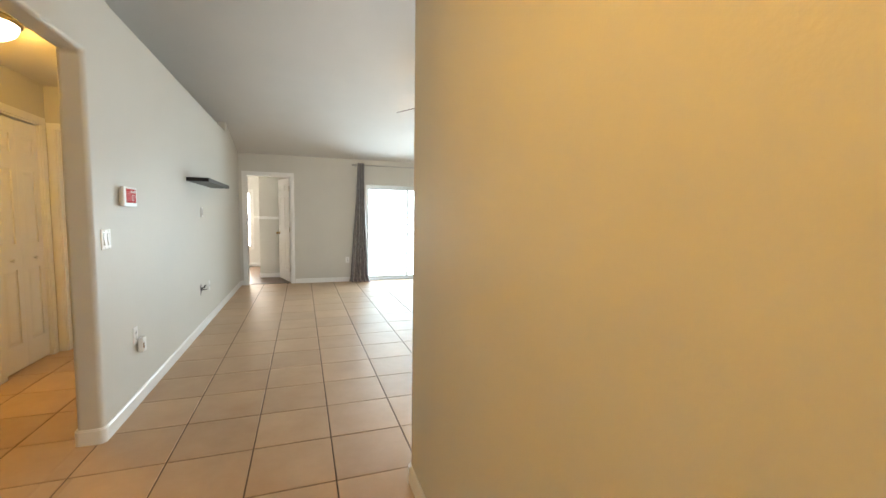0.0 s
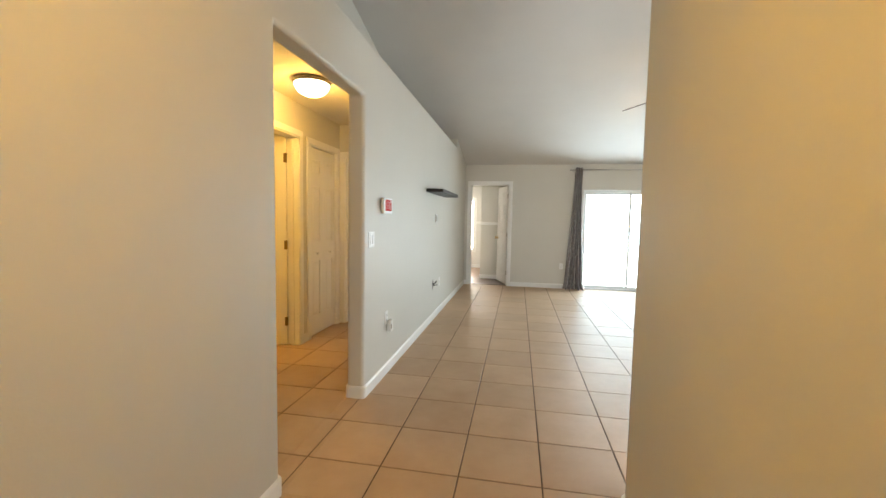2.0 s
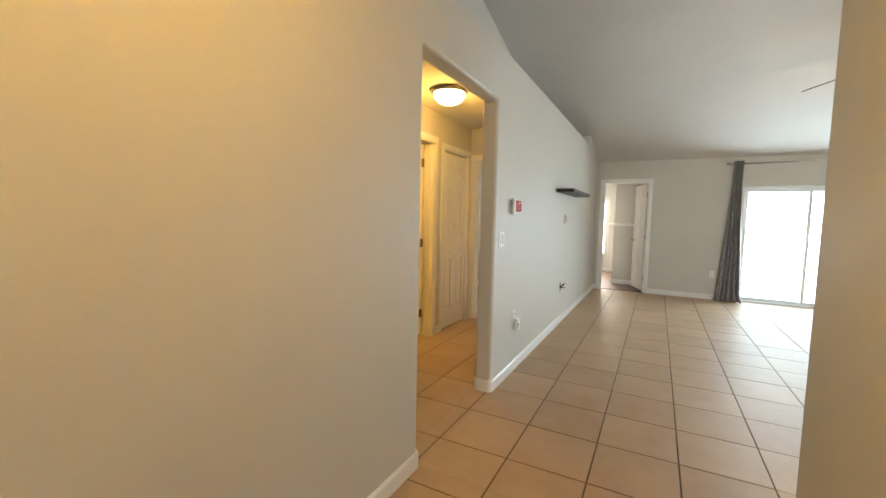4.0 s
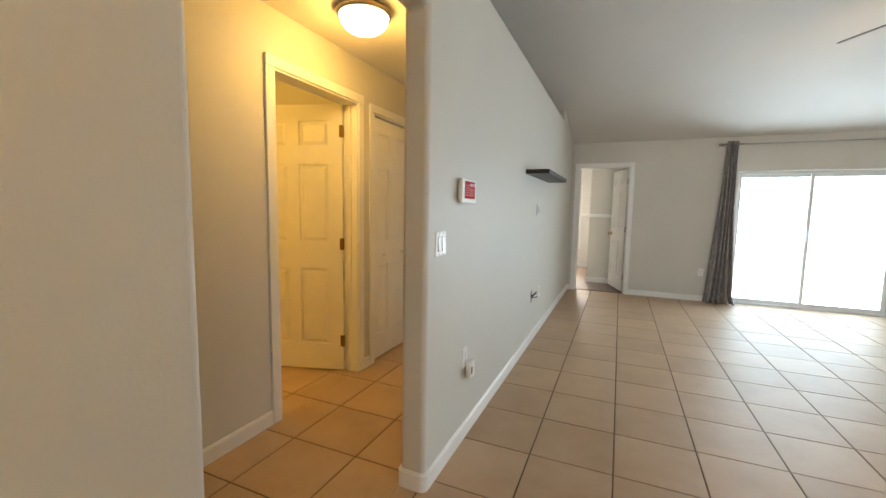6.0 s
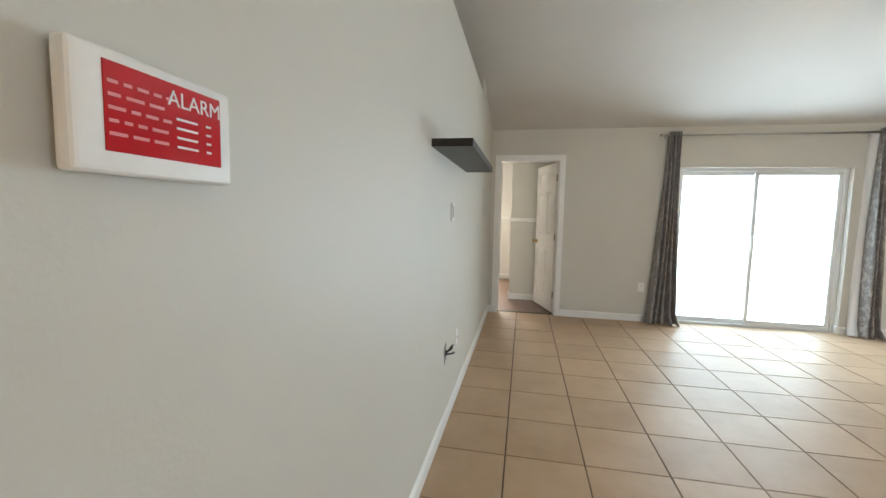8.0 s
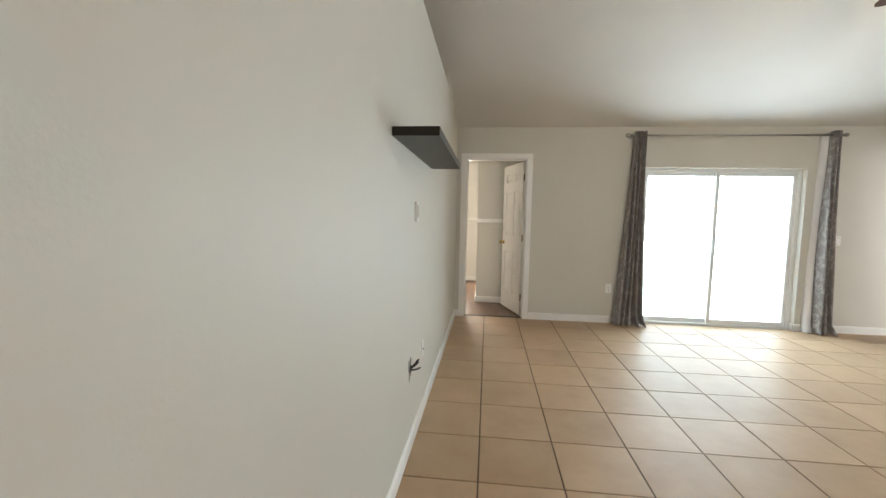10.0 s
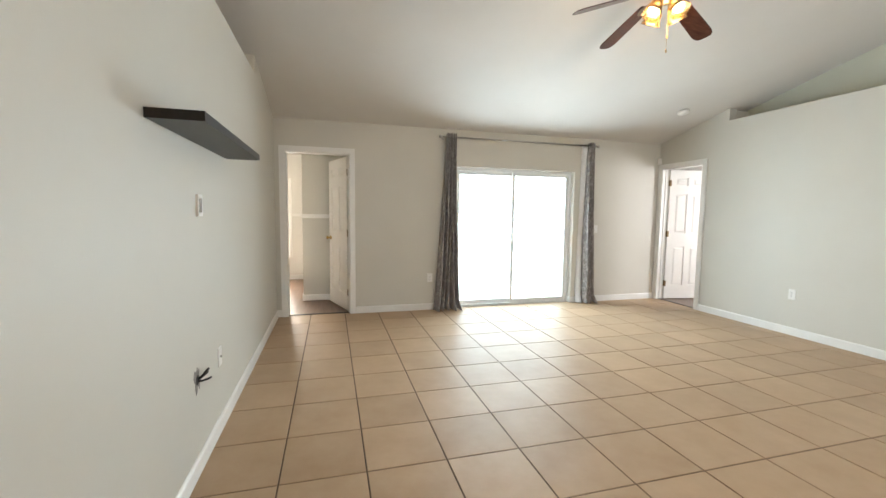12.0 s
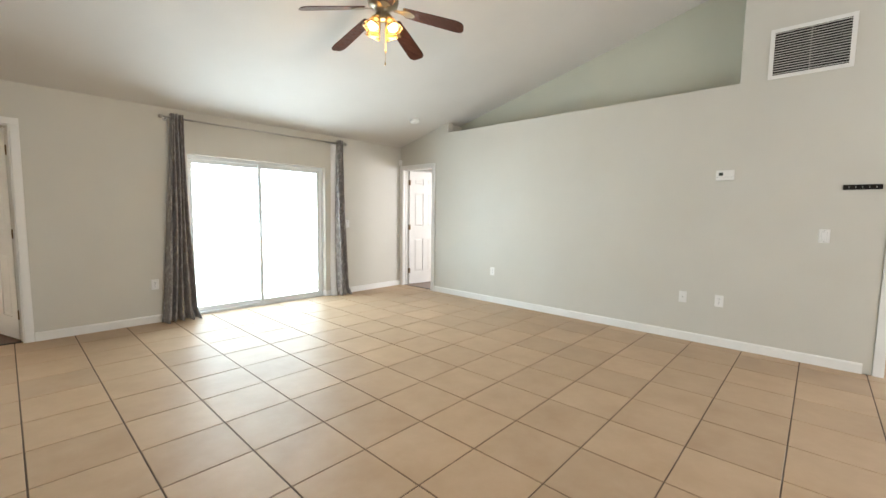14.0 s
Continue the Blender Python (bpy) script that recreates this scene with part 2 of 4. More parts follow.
def thing(name, label, category, place=(0, 0, 0), group="", kind=""):
    ob = new(name)
    ob.location = place
    ob.empty_display_size = 0.1
    return tagged(ob, label, category, group, kind)


def setting(name, bm, material, label, category, bevel=0.0, smooth=False, steps=3):
    ob = new(name, mesh_of(name, bm, material, smooth))
    if bevel:
        md = ob.modifiers.new("bevel", "BEVEL")
        md.width, md.segments, md.limit_method, md.angle_limit = bevel, steps, "ANGLE", radians(40)
    return tagged(ob, label, category, kind="structure")


# ---- plan ----
FAR, RIGHT, SLOPE, EAVE, RIDGE = 10.02, 5.60, 0.25, 2.42, 4.0
LEDGE = 2.565


def roof(y):
    """Height of the vaulted ceiling above y."""
    return EAVE + SLOPE * (FAR - y) if y > RIDGE else EAVE + SLOPE * (FAR - RIDGE) - SLOPE * (RIDGE - y)


# left wall, with the cased-free opening to the hall
bm = bm_new()
prism(bm, [(-0.12, 0), (3.455, 0), (3.455, 2.165), (4.508, 2.165), (4.508, 0), (FAR, 0), (FAR, roof(FAR) + 0.03), (8.85, roof(8.85) + 0.03), (8.85, LEDGE), (-0.12, LEDGE)], "x", -0.125, 0.0)
setting("wall_left", bm, M_WALL, "greige painted plaster wall with a wide opening to the hall", "wall", 0.024, steps=6)
bm = bm_new()
prism(bm, [(-0.12, LEDGE), (8.97, LEDGE), (8.97, roof(8.97) + 0.03), (RIDGE, roof(RIDGE) + 0.03), (-0.12, roof(-0.12) + 0.03)], "x", -0.76, -0.63)
setting("wall_ledge_back_left", bm, M_WALL, "greige painted wall behind the plant ledge", "wall")
bm = bm_new()
prism(bm, [(-0.63, LEDGE), (-0.126, LEDGE), (-0.126, roof(8.9)), (-0.63, roof(8.9))], "y", 8.85, 8.97)
setting("wall_ledge_end_left", bm, M_WALL, "greige painted end of the plant ledge", "wall")
bm = bm_new()
box(bm, -1.10, -0.126, 2.3, 6.5, 2.44, LEDGE - 0.002)
setting("ceiling_hall", bm, M_CEIL, "flat white ceiling of the hall", "ceiling")
bm = bm_new()
box(bm, -0.76, -0.126, 6.5, 8.97, 2.44, LEDGE - 0.002)
setting("ledge_left", bm, M_WALL, "greige painted plant ledge", "ledge")

# far wall with the door opening and the sliding door's opening
bm = bm_new()
prism(bm, [(-0.125, 0), (0.115, 0), (0.115, 2.035), (0.885, 2.035), (0.885, 0), (2.30, 0), (2.30, 1.935), (4.10, 1.935), (4.10, 0), (RIGHT + 0.12, 0), (RIGHT + 0.12, EAVE + 0.03), (-0.125, EAVE + 0.03)], "y", FAR, FAR + 0.14)
setting("wall_far", bm, M_WALL, "greige painted wall round the sliding glass door", "wall", 0.006)

# right wall with the plant ledge
bm = bm_new()
prism(bm, [(4.15, 0), (9.235, 0), (9.235, 2.035), (9.955, 2.035), (9.955, 0), (FAR, 0), (FAR, roof(FAR) + 0.03), (8.91, roof(8.91) + 0.03), (8.91, 2.545), (5.196, 2.545), (5.196, roof(5.196) + 0.03), (4.15, roof(4.15) + 0.03)], "x", RIGHT, RIGHT + 0.12)
setting("wall_right", bm, M_WALL, "long greige painted wall with a plant ledge above", "wall", 0.008)
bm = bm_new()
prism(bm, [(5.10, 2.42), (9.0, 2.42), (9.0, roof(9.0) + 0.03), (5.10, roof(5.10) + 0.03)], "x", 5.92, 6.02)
setting("wall_ledge_back_right", bm, M_LEDGE_SHADE, "greige painted wall behind the plant ledge, its colour darkened for shade", "wall")
bm = bm_new()
box(bm, RIGHT + 0.12, 5.92, 5.1, 9.0, 2.42, 2.543)
setting("ledge_right", bm, M_WALL, "greige painted plant ledge", "ledge")
for y0, y1, nm in ((5.10, 5.196, "wall_ledge_near_right"), (8.91, 9.0, "wall_ledge_end_right")):
    bm = bm_new()
    box(bm, RIGHT + 0.12, 5.92, y0, y1, 2.543, roof(y1))
    setting(nm, bm, M_WALL, "greige painted end of the plant ledge", "wall")

# vaulted ceiling, one sheet with thickness
bm = bm_new()
prism(bm, [(FAR + 0.14, roof(FAR + 0.14)), (RIDGE, roof(RIDGE)), (-0.12, roof(-0.12)), (-0.12, roof(-0.12) + 0.1), (RIDGE, roof(RIDGE) + 0.1), (FAR + 0.14, roof(FAR + 0.14) + 0.1)], "x", -0.76, 8.1)
setting("ceiling", bm, M_CEIL, "vaulted off-white ceiling with fine texture", "ceiling")

# foyer and dining side, behind the walk; the dining walls and windows are unseen additions
bm = bm_new()
box(bm, 1.585, 1.705, -0.12, 3.66, 0, 2.9)
setting("wall_foyer", bm, M_WALL, "greige painted wall of the entry under warm light", "wall", 0.024, steps=6)
bm = bm_new()
box(bm, 0.002, 1.583, -0.12, 3.40, 2.44, 2.54)
setting("ceiling_foyer", bm, M_CEIL, "flat white ceiling of the entry", "ceiling")
bm = bm_new()
box(bm, -0.125, 1.10, -0.24, -0.122, 0, 3.2)
box(bm, 1.45, 1.705, -0.24, -0.122, 0, 3.2)
box(bm, 1.10, 1.45, -0.24, -0.122, 0, 0.25)
box(bm, 1.10, 1.45, -0.24, -0.122, 2.0, 3.2)
setting("wall_entry", bm, M_WALL, "greige painted wall of the entry", "wall")
bm = bm_new()
box(bm, 1.705, 2.0, -0.24, -0.12, 0, 3.2)
box(bm, 3.8, 8.1, -0.24, -0.12, 0, 3.2)
box(bm, 2.0, 3.8, -0.24, -0.12, 0, 0.85)
box(bm, 2.0, 3.8, -0.24, -0.12, 2.1, 3.2)
setting("wall_dining_front", bm, M_WALL, "greige painted wall with a window opening", "wall")
bm = bm_new()
box(bm, 8.0, 8.12, -0.12, 0.65, 0, 4.1)
box(bm, 8.0, 8.12, 2.75, 4.27, 0, 4.1)
box(bm, 8.0, 8.12, 0.65, 2.75, 0, 0.1)
box(bm, 8.0, 8.12, 0.65, 2.75, 2.1, 4.1)
setting("wall_dining_side", bm, M_WALL, "greige painted side wall", "wall")
bm = bm_new()
box(bm, RIGHT + 0.12, 8.0, 4.15, 4.27, 0, 4.1)
setting("wall_dining_back", bm, M_WALL, "greige painted back wall", "wall")

# hall and the rooms off it
HALL = -1.10
bm = bm_new()
prism(bm, [(2.3, 0), (4.72, 0), (4.72, 2.11), (5.545, 2.11), (5.545, 0), (5.76, 0), (5.76, 2.08), (6.40, 2.08), (6.40, 0), (6.5, 0), (6.5, 2.5), (2.3, 2.5)], "x", HALL - 0.12, HALL)
setting("wall_hall", bm, M_WALL, "greige painted hall wall with two door openings", "wall", 0.004)
bm = bm_new()
prism(bm, [(-1.22, 0), (-1.03, 0), (-1.03, 2.05), (-0.28, 2.05), (-0.28, 0), (-0.126, 0), (-0.126, 2.44), (-1.22, 2.44)], "y", 6.5, 6.62)
setting("wall_hall_end", bm, M_WALL, "greige painted wall with an open doorway", "wall")
bm = bm_new()
box(bm, -1.22, -0.126, 2.18, 2.298, 0, 2.56)
setting("wall_hall_near", bm, M_WALL, "greige painted wall of the hall", "wall")
bm = bm_new()
box(bm, -3.5, -3.38, 3.0, 6.6, 0, 2.5)
box(bm, -3.38, -1.22, 3.0, 3.12, 0, 2.5)
box(bm, -3.38, -1.9, 6.5, 6.62, 0, 2.5)
box(bm, -1.9, -1.78, 5.70, 6.5, 0, 2.5)
box(bm, -3.38, -1.222, 5.60, 5.70, 0, 2.5)
setting("wall_side_room", bm, M_ROOM, "pale painted walls of the room off the hall", "wall")
bm = bm_new()
box(bm, -3.5, -1.221, 3.0, 6.62, 2.44, 2.54)
setting("ceiling_side_room", bm, M_CEIL, "flat white ceiling", "ceiling")
bm = bm_new()
box(bm, -2.4, -2.28, 6.62, 7.3, 0, 2.44)
box(bm, -2.4, -2.28, 8.5, 9.0, 0, 2.44)
box(bm, -2.4, -2.28, 7.3, 8.5, 0, 0.9)
box(bm, -2.4, -2.28, 7.3, 8.5, 2.0, 2.44)
box(bm, -2.4, -0.126, 9.0, 9.12, 0, 2.44)
box(bm, -2.28, -1.22, 6.5, 6.62, 0, 2.44)
setting("wall_end_room", bm, M_WALL, "greige painted walls of the room at the hall's end", "wall")
bm = bm_new()
box(bm, -2.4, -0.77, 6.5, 9.12, 2.44, 2.54)
setting("ceiling_end_room", bm, M_CEIL, "flat white ceiling", "ceiling")

# bedroom behind the far wall
bm = bm_new()
box(bm, 0.25, 2.25, 10.95, 13.0, 0, 2.45)
setting("wall_closet_block", bm, M_WALL, "greige painted jutting wall with a chair rail", "wall", 0.006)
bm = bm_new()
box(bm, -2.4, -1.1, 13.0, 13.12, 0, 2.45)
box(bm, -0.125, 2.25, 13.0, 13.12, 0, 2.45)
box(bm, -1.1, -0.125, 13.0, 13.12, 0, 0.49)
box(bm, -1.1, -0.125, 13.0, 13.12, 1.87, 2.45)
setting("wall_bedroom_far", bm, M_ROOM, "pale painted wall with a tall window", "wall")
bm = bm_new()
box(bm, -2.52, -2.4, 10.16, 13.12, 0, 2.45)
box(bm, -2.4, -0.126, 10.04, 10.16, 0, 2.45)
box(bm, 2.13, 2.25, 10.16, 10.95, 0, 2.45)
setting("wall_bedroom_side", bm, M_ROOM, "pale painted bedroom walls", "wall")
bm = bm_new()
box(bm, -2.52, 2.25, 10.16, 13.12, 2.45, 2.55)
setting("ceiling_bedroom", bm, M_CEIL, "flat white bedroom ceiling", "ceiling")

# room behind the right-hand door
bm = bm_new()
box(bm, 8.2, 8.32, 6.0, 7.0, 0, 2.45)
box(bm, 8.2, 8.32, 8.2, 11.6, 0, 2.45)
box(bm, 8.2, 8.32, 7.0, 8.2, 0, 0.8)
box(bm, 8.2, 8.32, 7.0, 8.2, 2.0, 2.45)
box(bm, 5.72, 8.2, 11.48, 11.6, 0, 2.45)
box(bm, 5.72, 8.2, 6.0, 6.12, 0, 2.41)
box(bm, 5.60, 5.72, 10.16, 11.6, 0, 2.45)
setting("wall_right_room", bm, M_ROOM, "bright pale painted walls of the next room", "wall")
bm = bm_new()
box(bm, 6.03, 8.32, 6.0, 11.6, 2.45, 2.55)
box(bm, 5.72, 6.03, 9.01, 11.6, 2.45, 2.55)
setting("ceiling_right_room", bm, M_CEIL, "flat white ceiling of the next room", "ceiling")

# floors under the tiles and in the rooms
bm = bm_new()
box(bm, -3.5, 8.2, -0.24, FAR + 0.06, -0.12, -0.004)
FLOOR = setting("floor", bm, M_GROUT, "tan ceramic tile floor with dark grout", "floor")
bm = bm_new()
box(bm, -2.5, 2.25, FAR + 0.061, 13.1, -0.12, -0.006)
setting("floor_bedroom", bm, M_WOOD_FLOOR, "dark brown wood plank floor", "floor")
bm = bm_new()
box(bm, RIGHT + 0.06, 8.3, 6.0, FAR + 0.06, -0.009, -0.003)
box(bm, RIGHT + 0.06, 8.3, FAR + 0.061, 11.6, -0.12, -0.003)
setting("floor_right_room", bm, M_WOOD_FLOOR, "dark wood floor of the next room", "floor")


# ---- baseboards, casings ----
def baseboard(axis, at, a, b, side):
    """A run of skirting along axis, on the wall face at `at`, standing out to `side`."""
    h, d = 0.088, 0.014
    prof = [(0, 0.0), (side * d, 0.0), (side * d, h - 0.014), (side * d * 0.55, h - 0.003), (side * d * 0.3, h), (0, h)]
    bm = bm_new()
    if axis == "y":
        prism(bm, [(at + px, pz) for px, pz in prof], "y", a, b)
    else:
        prism(bm, [(at + px, pz) for px, pz in prof], "x", a, b)
    return setting("baseboard", bm, M_TRIM, "white painted wooden baseboard", "baseboard")


def base_box(x0, x1, y0, y1):
    bm = soft_box(x0, x1, y0, y1, 0, 0.088, 0.004)
    return setting("baseboard", bm, M_TRIM, "white painted wooden baseboard return", "baseboard")


def round_base(x0, x1, y_end, y_back, r=0.034):
    """Skirting that turns round the bullnosed end of a wall."""
    s = 1 if y_back > y_end else -1
    turns = [k * math.pi / 12 for k in range(7)]
    outline = [(x0, y_back)] + [(x0 + r - r * math.cos(a), y_end + s * (r - r * math.sin(a))) for a in turns]
    outline += [(x1 - r + r * math.sin(a), y_end + s * (r - r * math.cos(a))) for a in turns] + [(x1, y_back)]
    bm = bm_new()
    prism(bm, outline, "z", 0, 0.080)
    mx = (x0 + x1) / 2
    prism(bm, [(mx + (x - mx) * 0.93, y + s * 0.005 if abs(y - y_back) > 1e-6 else y) for x, y in outline], "z", 0.080, 0.088)
    return setting("baseboard", bm, M_TRIM, "white painted baseboard round the wall's end", "baseboard")


baseboard("y", 0.0, 4.545, FAR, 1)
baseboard("y", 0.0, -0.12, 3.418, 1)
round_base(-0.139, 0.0139, 4.494, 4.545)
round_base(-0.139, 0.0139, 3.469, 3.418)
baseboard("x", FAR, 0.0142, 0.050, -1)
baseboard("x", FAR, 0.952, 2.30, -1)
baseboard("x", FAR, 4.10, RIGHT, -1)
base_box(2.30, 2.312, FAR, FAR + 0.10)
base_box(4.088, 4.10, FAR, FAR + 0.10)
baseboard("y", RIGHT, 4.21, 9.168, -1)
baseboard("y", 1.585, -0.12, 3.623, -1)
round_base(1.571, 1.719, 3.674, 3.623)
baseboard("y", HALL, 2.3, 4.655, 1)
baseboard("y", HALL, 5.61, 5.70, 1)
baseboard("x", 10.95, 0.25, 2.12, -1)
base_box(0.236, 0.25, 10.936, 13.0)
baseboard("x", 13.0, -2.4, 0.235, -1)
baseboard("y", -2.28, 6.62, 9.0, 1)
baseboard("x", 9.0, -2.28, -0.13, -1)
baseboard("x", 11.48, 5.72, 8.2, -1)
baseboard("x", 3.12, -3.38, -1.22, 1)
baseboard("y", -3.38, 3.12, 5.586, 1)
baseboard("x", 5.60, -3.38, -1.23, -1)


def casing(name, axis, face, a, b, top, side, depth, label):
    """Flat stepped casing round a doorway in the wall face `face`, with the jamb lining through the wall."""
    w, t = 0.062, 0.017
    th = thing(name, label, "door frame", kind="structure")

    def slab(u0, u1, z0, z1, d0, d1):
        lo, hi = sorted((face + side * d0, face + side * d1))
        return soft_box(lo, hi, u0, u1, z0, z1, 0.004) if axis == "y" else soft_box(u0, u1, lo, hi, z0, z1, 0.004)
    for u0, u1 in ((a - w, a), (b, b + w)):
        part("side_casing", slab(u0, u1, 0, top, 0, t), M_TRIM, th)
    part("head_casing", slab(a - w, b + w, top, top + w, 0, t + 0.002), M_TRIM, th)
    part("jamb", slab(a, a + 0.014, 0, top, -depth, 0.008), M_TRIM, th)
    part("jamb", slab(b - 0.014, b, 0, top, -depth, 0.008), M_TRIM, th)
    part("head_jamb", slab(a + 0.0142, b - 0.0142, top - 0.014, top, -depth, 0.008), M_TRIM, th)
    part("stop", slab(b - 0.026, b - 0.0142, 0, top - 0.015, -depth * 0.62, -depth * 0.38), M_TRIM, th)
    part("stop", slab(a + 0.0142, a + 0.026, 0, top - 0.015, -depth * 0.62, -depth * 0.38), M_TRIM, th)
    return th


casing("door_frame_bedroom", "x", FAR, 0.115, 0.885, 2.035, -1, 0.14, "white painted casing of the bedroom doorway")
casing("door_frame_right_room", "y", RIGHT, 9.235, 9.955, 2.035, -1, 0.12, "white painted casing of the doorway in the long wall")
casing("door_frame_hall_room", "y", HALL, 4.72, 5.545, 2.11, 1, 0.12, "white painted casing of the hall doorway")
casing("door_frame_closet", "y", HALL, 5.76, 6.40, 2.08, 1, 0.12, "white painted casing of the hall closet")
casing("door_frame_end_room", "x", 6.5, -1.03, -0.28, 2.05, -1, 0.12, "white painted casing of the doorway at the hall's end")
# white trim at the free end of the long wall
bm = soft_box(RIGHT - 0.012, RIGHT + 0.132, 4.085, 4.15, 0, 2.10, 0.004)
setting("trim_wall_end", bm, M_TRIM, "white painted trim board at the wall's end", "trim")


# ---- six-panel doors ----
def door_leaf(name, width, height, label, hinge, heading, flip, handle="knob", hinges=True, columns=2, category="door"):
    """A moulded six-panel leaf, hung at hinge; it runs along its own +x, turned by heading degrees; flip puts the hinge knuckles on the other face."""
    th = thing(name, label, category, kind="structure")
    t = 0.036
    stile, mid = (0.105, 0.095) if columns == 2 else (0.065, 0.0)
    rows = ((0.21, 0.82), (1.03, 1.635), (1.77, height - 0.12))
    xs = []
    if columns == 2:
        pw = (width - 2 * stile - mid) / 2
        xs = [(stile, stile + pw), (stile + pw + mid, width - stile)]
    else:
        xs = [(stile, width - stile)]
    bm = bm_new()
    box(bm, 0, width, -t / 2 + 0.011, t / 2 - 0.011, 0, height)
    core = bm
    part("leaf", core, M_DOOR, th)
    zs = [0.0] + [z for r in rows for z in r] + [height]
    fr = bm_new()
    for s in (-1, 1):
        y0, y1 = sorted((s * (t / 2 - 0.0112), s * t / 2))
        for i in range(0, len(zs), 2):
            box(fr, 0, width, y0, y1, zs[i], zs[i + 1])
        for z0, z1 in rows:
            edges = [0.0] + [x for p in xs for x in p] + [width]
            for i in range(0, len(edges), 2):
                box(fr, edges[i], edges[i + 1], y0, y1, z0, z1)
    part("stiles_and_rails", fr, M_DOOR, th)
    for z0, z1 in rows:
        for x0, x1 in xs:
            pb = bm_new()
            for s in (-1, 1):
                yb, yt = s * (t / 2 - 0.0115), s * (t / 2 - 0.003)
                a, b = 0.012, 0.038
                lo = [pb.verts.new((x, yb, z)) for x, z in ((x0 + a, z0 + a), (x1 - a, z0 + a), (x1 - a, z1 - a), (x0 + a, z1 - a))]
                hi = [pb.verts.new((x, yt, z)) for x, z in ((x0 + b, z0 + b), (x1 - b, z0 + b), (x1 - b, z1 - b), (x0 + b, z1 - b))]
                pb.faces.new(hi)
                for i in range(4):
                    pb.faces.new((lo[i], lo[(i + 1) % 4], hi[(i + 1) % 4], hi[i]))
            part("panel", pb, M_DOOR, th)
    s = -1 if flip else 1
    if hinges:
        for z in (0.24, 1.02, height - 0.20):
            hb = bm_new()
            lathe(hb, [(0.007, -0.045), (0.007, 0.045)], (-0.004, s * (t / 2 + 0.004), z), 10)
            box(hb, -0.002, 0.0, -t / 2, t / 2, z - 0.045, z + 0.045)
            box(hb, 0.0, 0.022, s * t / 2 - 0.0015, s * t / 2 + 0.0015, z - 0.045, z + 0.045)
            part("hinge", hb, M_BRONZE, th, "aged brass hinge")
    for s2 in ((-1, 1) if handle != "pull" else (s,)):
        kb = bm_new()
        kx, kz = (width - 0.065, 0.93) if handle != "pull" else (width / 2, 0.90)
        if handle == "pull":
            lathe(kb, [(0.005, s2 * t / 2), (0.006, s2 * (t / 2 + 0.015)), (0.014, s2 * (t / 2 + 0.020)), (0.013, s2 * (t / 2 + 0.028)), (0.004, s2 * (t / 2 + 0.031))], (kx, 0, kz), 14, "y")
            part("pull_knob", kb, M_DOOR, th, smooth=True)
        elif handle == "lever":
            lathe(kb, [(0.032, s2 * t / 2), (0.030, s2 * (t / 2 + 0.008)), (0.012, s2 * (t / 2 + 0.012)), (0.011, s2 * (t / 2 + 0.048)), (0.004, s2 * (t / 2 + 0.050))], (kx, 0, kz), 20, "y")
            tube(kb, [(kx + 0.008, s2 * (t / 2 + 0.043), kz), (kx - 0.04, s2 * (t / 2 + 0.045), kz + 0.003), (kx - 0.085, s2 * (t / 2 + 0.042), kz + 0.001), (kx - 0.108, s2 * (t / 2 + 0.036), kz - 0.004)], 0.008, 10)
            part("lever_handle", kb, M_BRASS, th, "polished brass lever handle", True)
        else:
            lathe(kb, [(0.031, s2 * t / 2), (0.029, s2 * (t / 2 + 0.008)), (0.011, s2 * (t / 2 + 0.012)), (0.011, s2 * (t / 2 + 0.034)), (0.024, s2 * (t / 2 + 0.042)), (0.027, s2 * (t / 2 + 0.054)), (0.018, s2 * (t / 2 + 0.064)), (0.004, s2 * (t / 2 + 0.067))], (kx, 0, kz), 20, "y")
            part("knob", kb, M_BRASS, th, "polished brass knob", True)
    th.matrix_basis = pose(*hinge, 0, 0, heading)
    return th


door_leaf("door_bedroom", 0.715, 2.005, "open white six-panel door with brass knob", (0.866, FAR + 0.135, 0.012), 108, True)
door_leaf("door_right_room", 0.69, 2.005, "open white six-panel door with brass hinges", (RIGHT + 0.115, 9.925, 0.012), -9, True)
door_leaf("door_hall_room", 0.79, 2.085, "open white six-panel door with brass lever in warm light", (HALL - 0.115, 5.515, 0.012), 197, False, "lever")
door_leaf("closet_door", 0.303, 2.04, "closed white bifold closet door leaf", (HALL - 0.03, 5.777, 0.015), 90, True, "pull", False, 1, "closet door")
door_leaf("closet_door", 0.303, 2.04, "closed white bifold closet door leaf", (HALL - 0.03, 6.082, 0.015), 90, True, "pull", False, 1, "closet door")

# chair rails
for x0, x1, y0, y1 in ((0.236, 2.12, 10.932, 10.95), (-0.06, 0.236, 12.982, 13.0)):
    bm = soft_box(x0, x1, y0, y1, 1.215, 1.272, 0.006)
    setting("chair_rail", bm, M_TRIM, "white painted chair rail on the wall", "trim")
for x0, x1, y0, y1 in ((-3.38, -1.22, 3.12, 3.14), (-3.36, -1.23, 5.58, 5.60), (-3.38, -3.36, 3.14, 5.60)):
    bm = soft_box(x0, x1, y0, y1, 1.255, 1.32, 0.006)
    setting("chair_rail", bm, M_TRIM, "white painted chair rail on the wall", "trim")
# door thresholds
bm = soft_box(0.13, 0.87, FAR + 0.045, FAR + 0.085, -0.008, 0.006, 0.003)
setting("threshold_bedroom", bm, M_SHELF, "dark strip between tile and wood floor", "threshold")
bm = soft_box(RIGHT + 0.04, RIGHT + 0.075, 9.25, 9.94, -0.008, 0.006, 0.003)
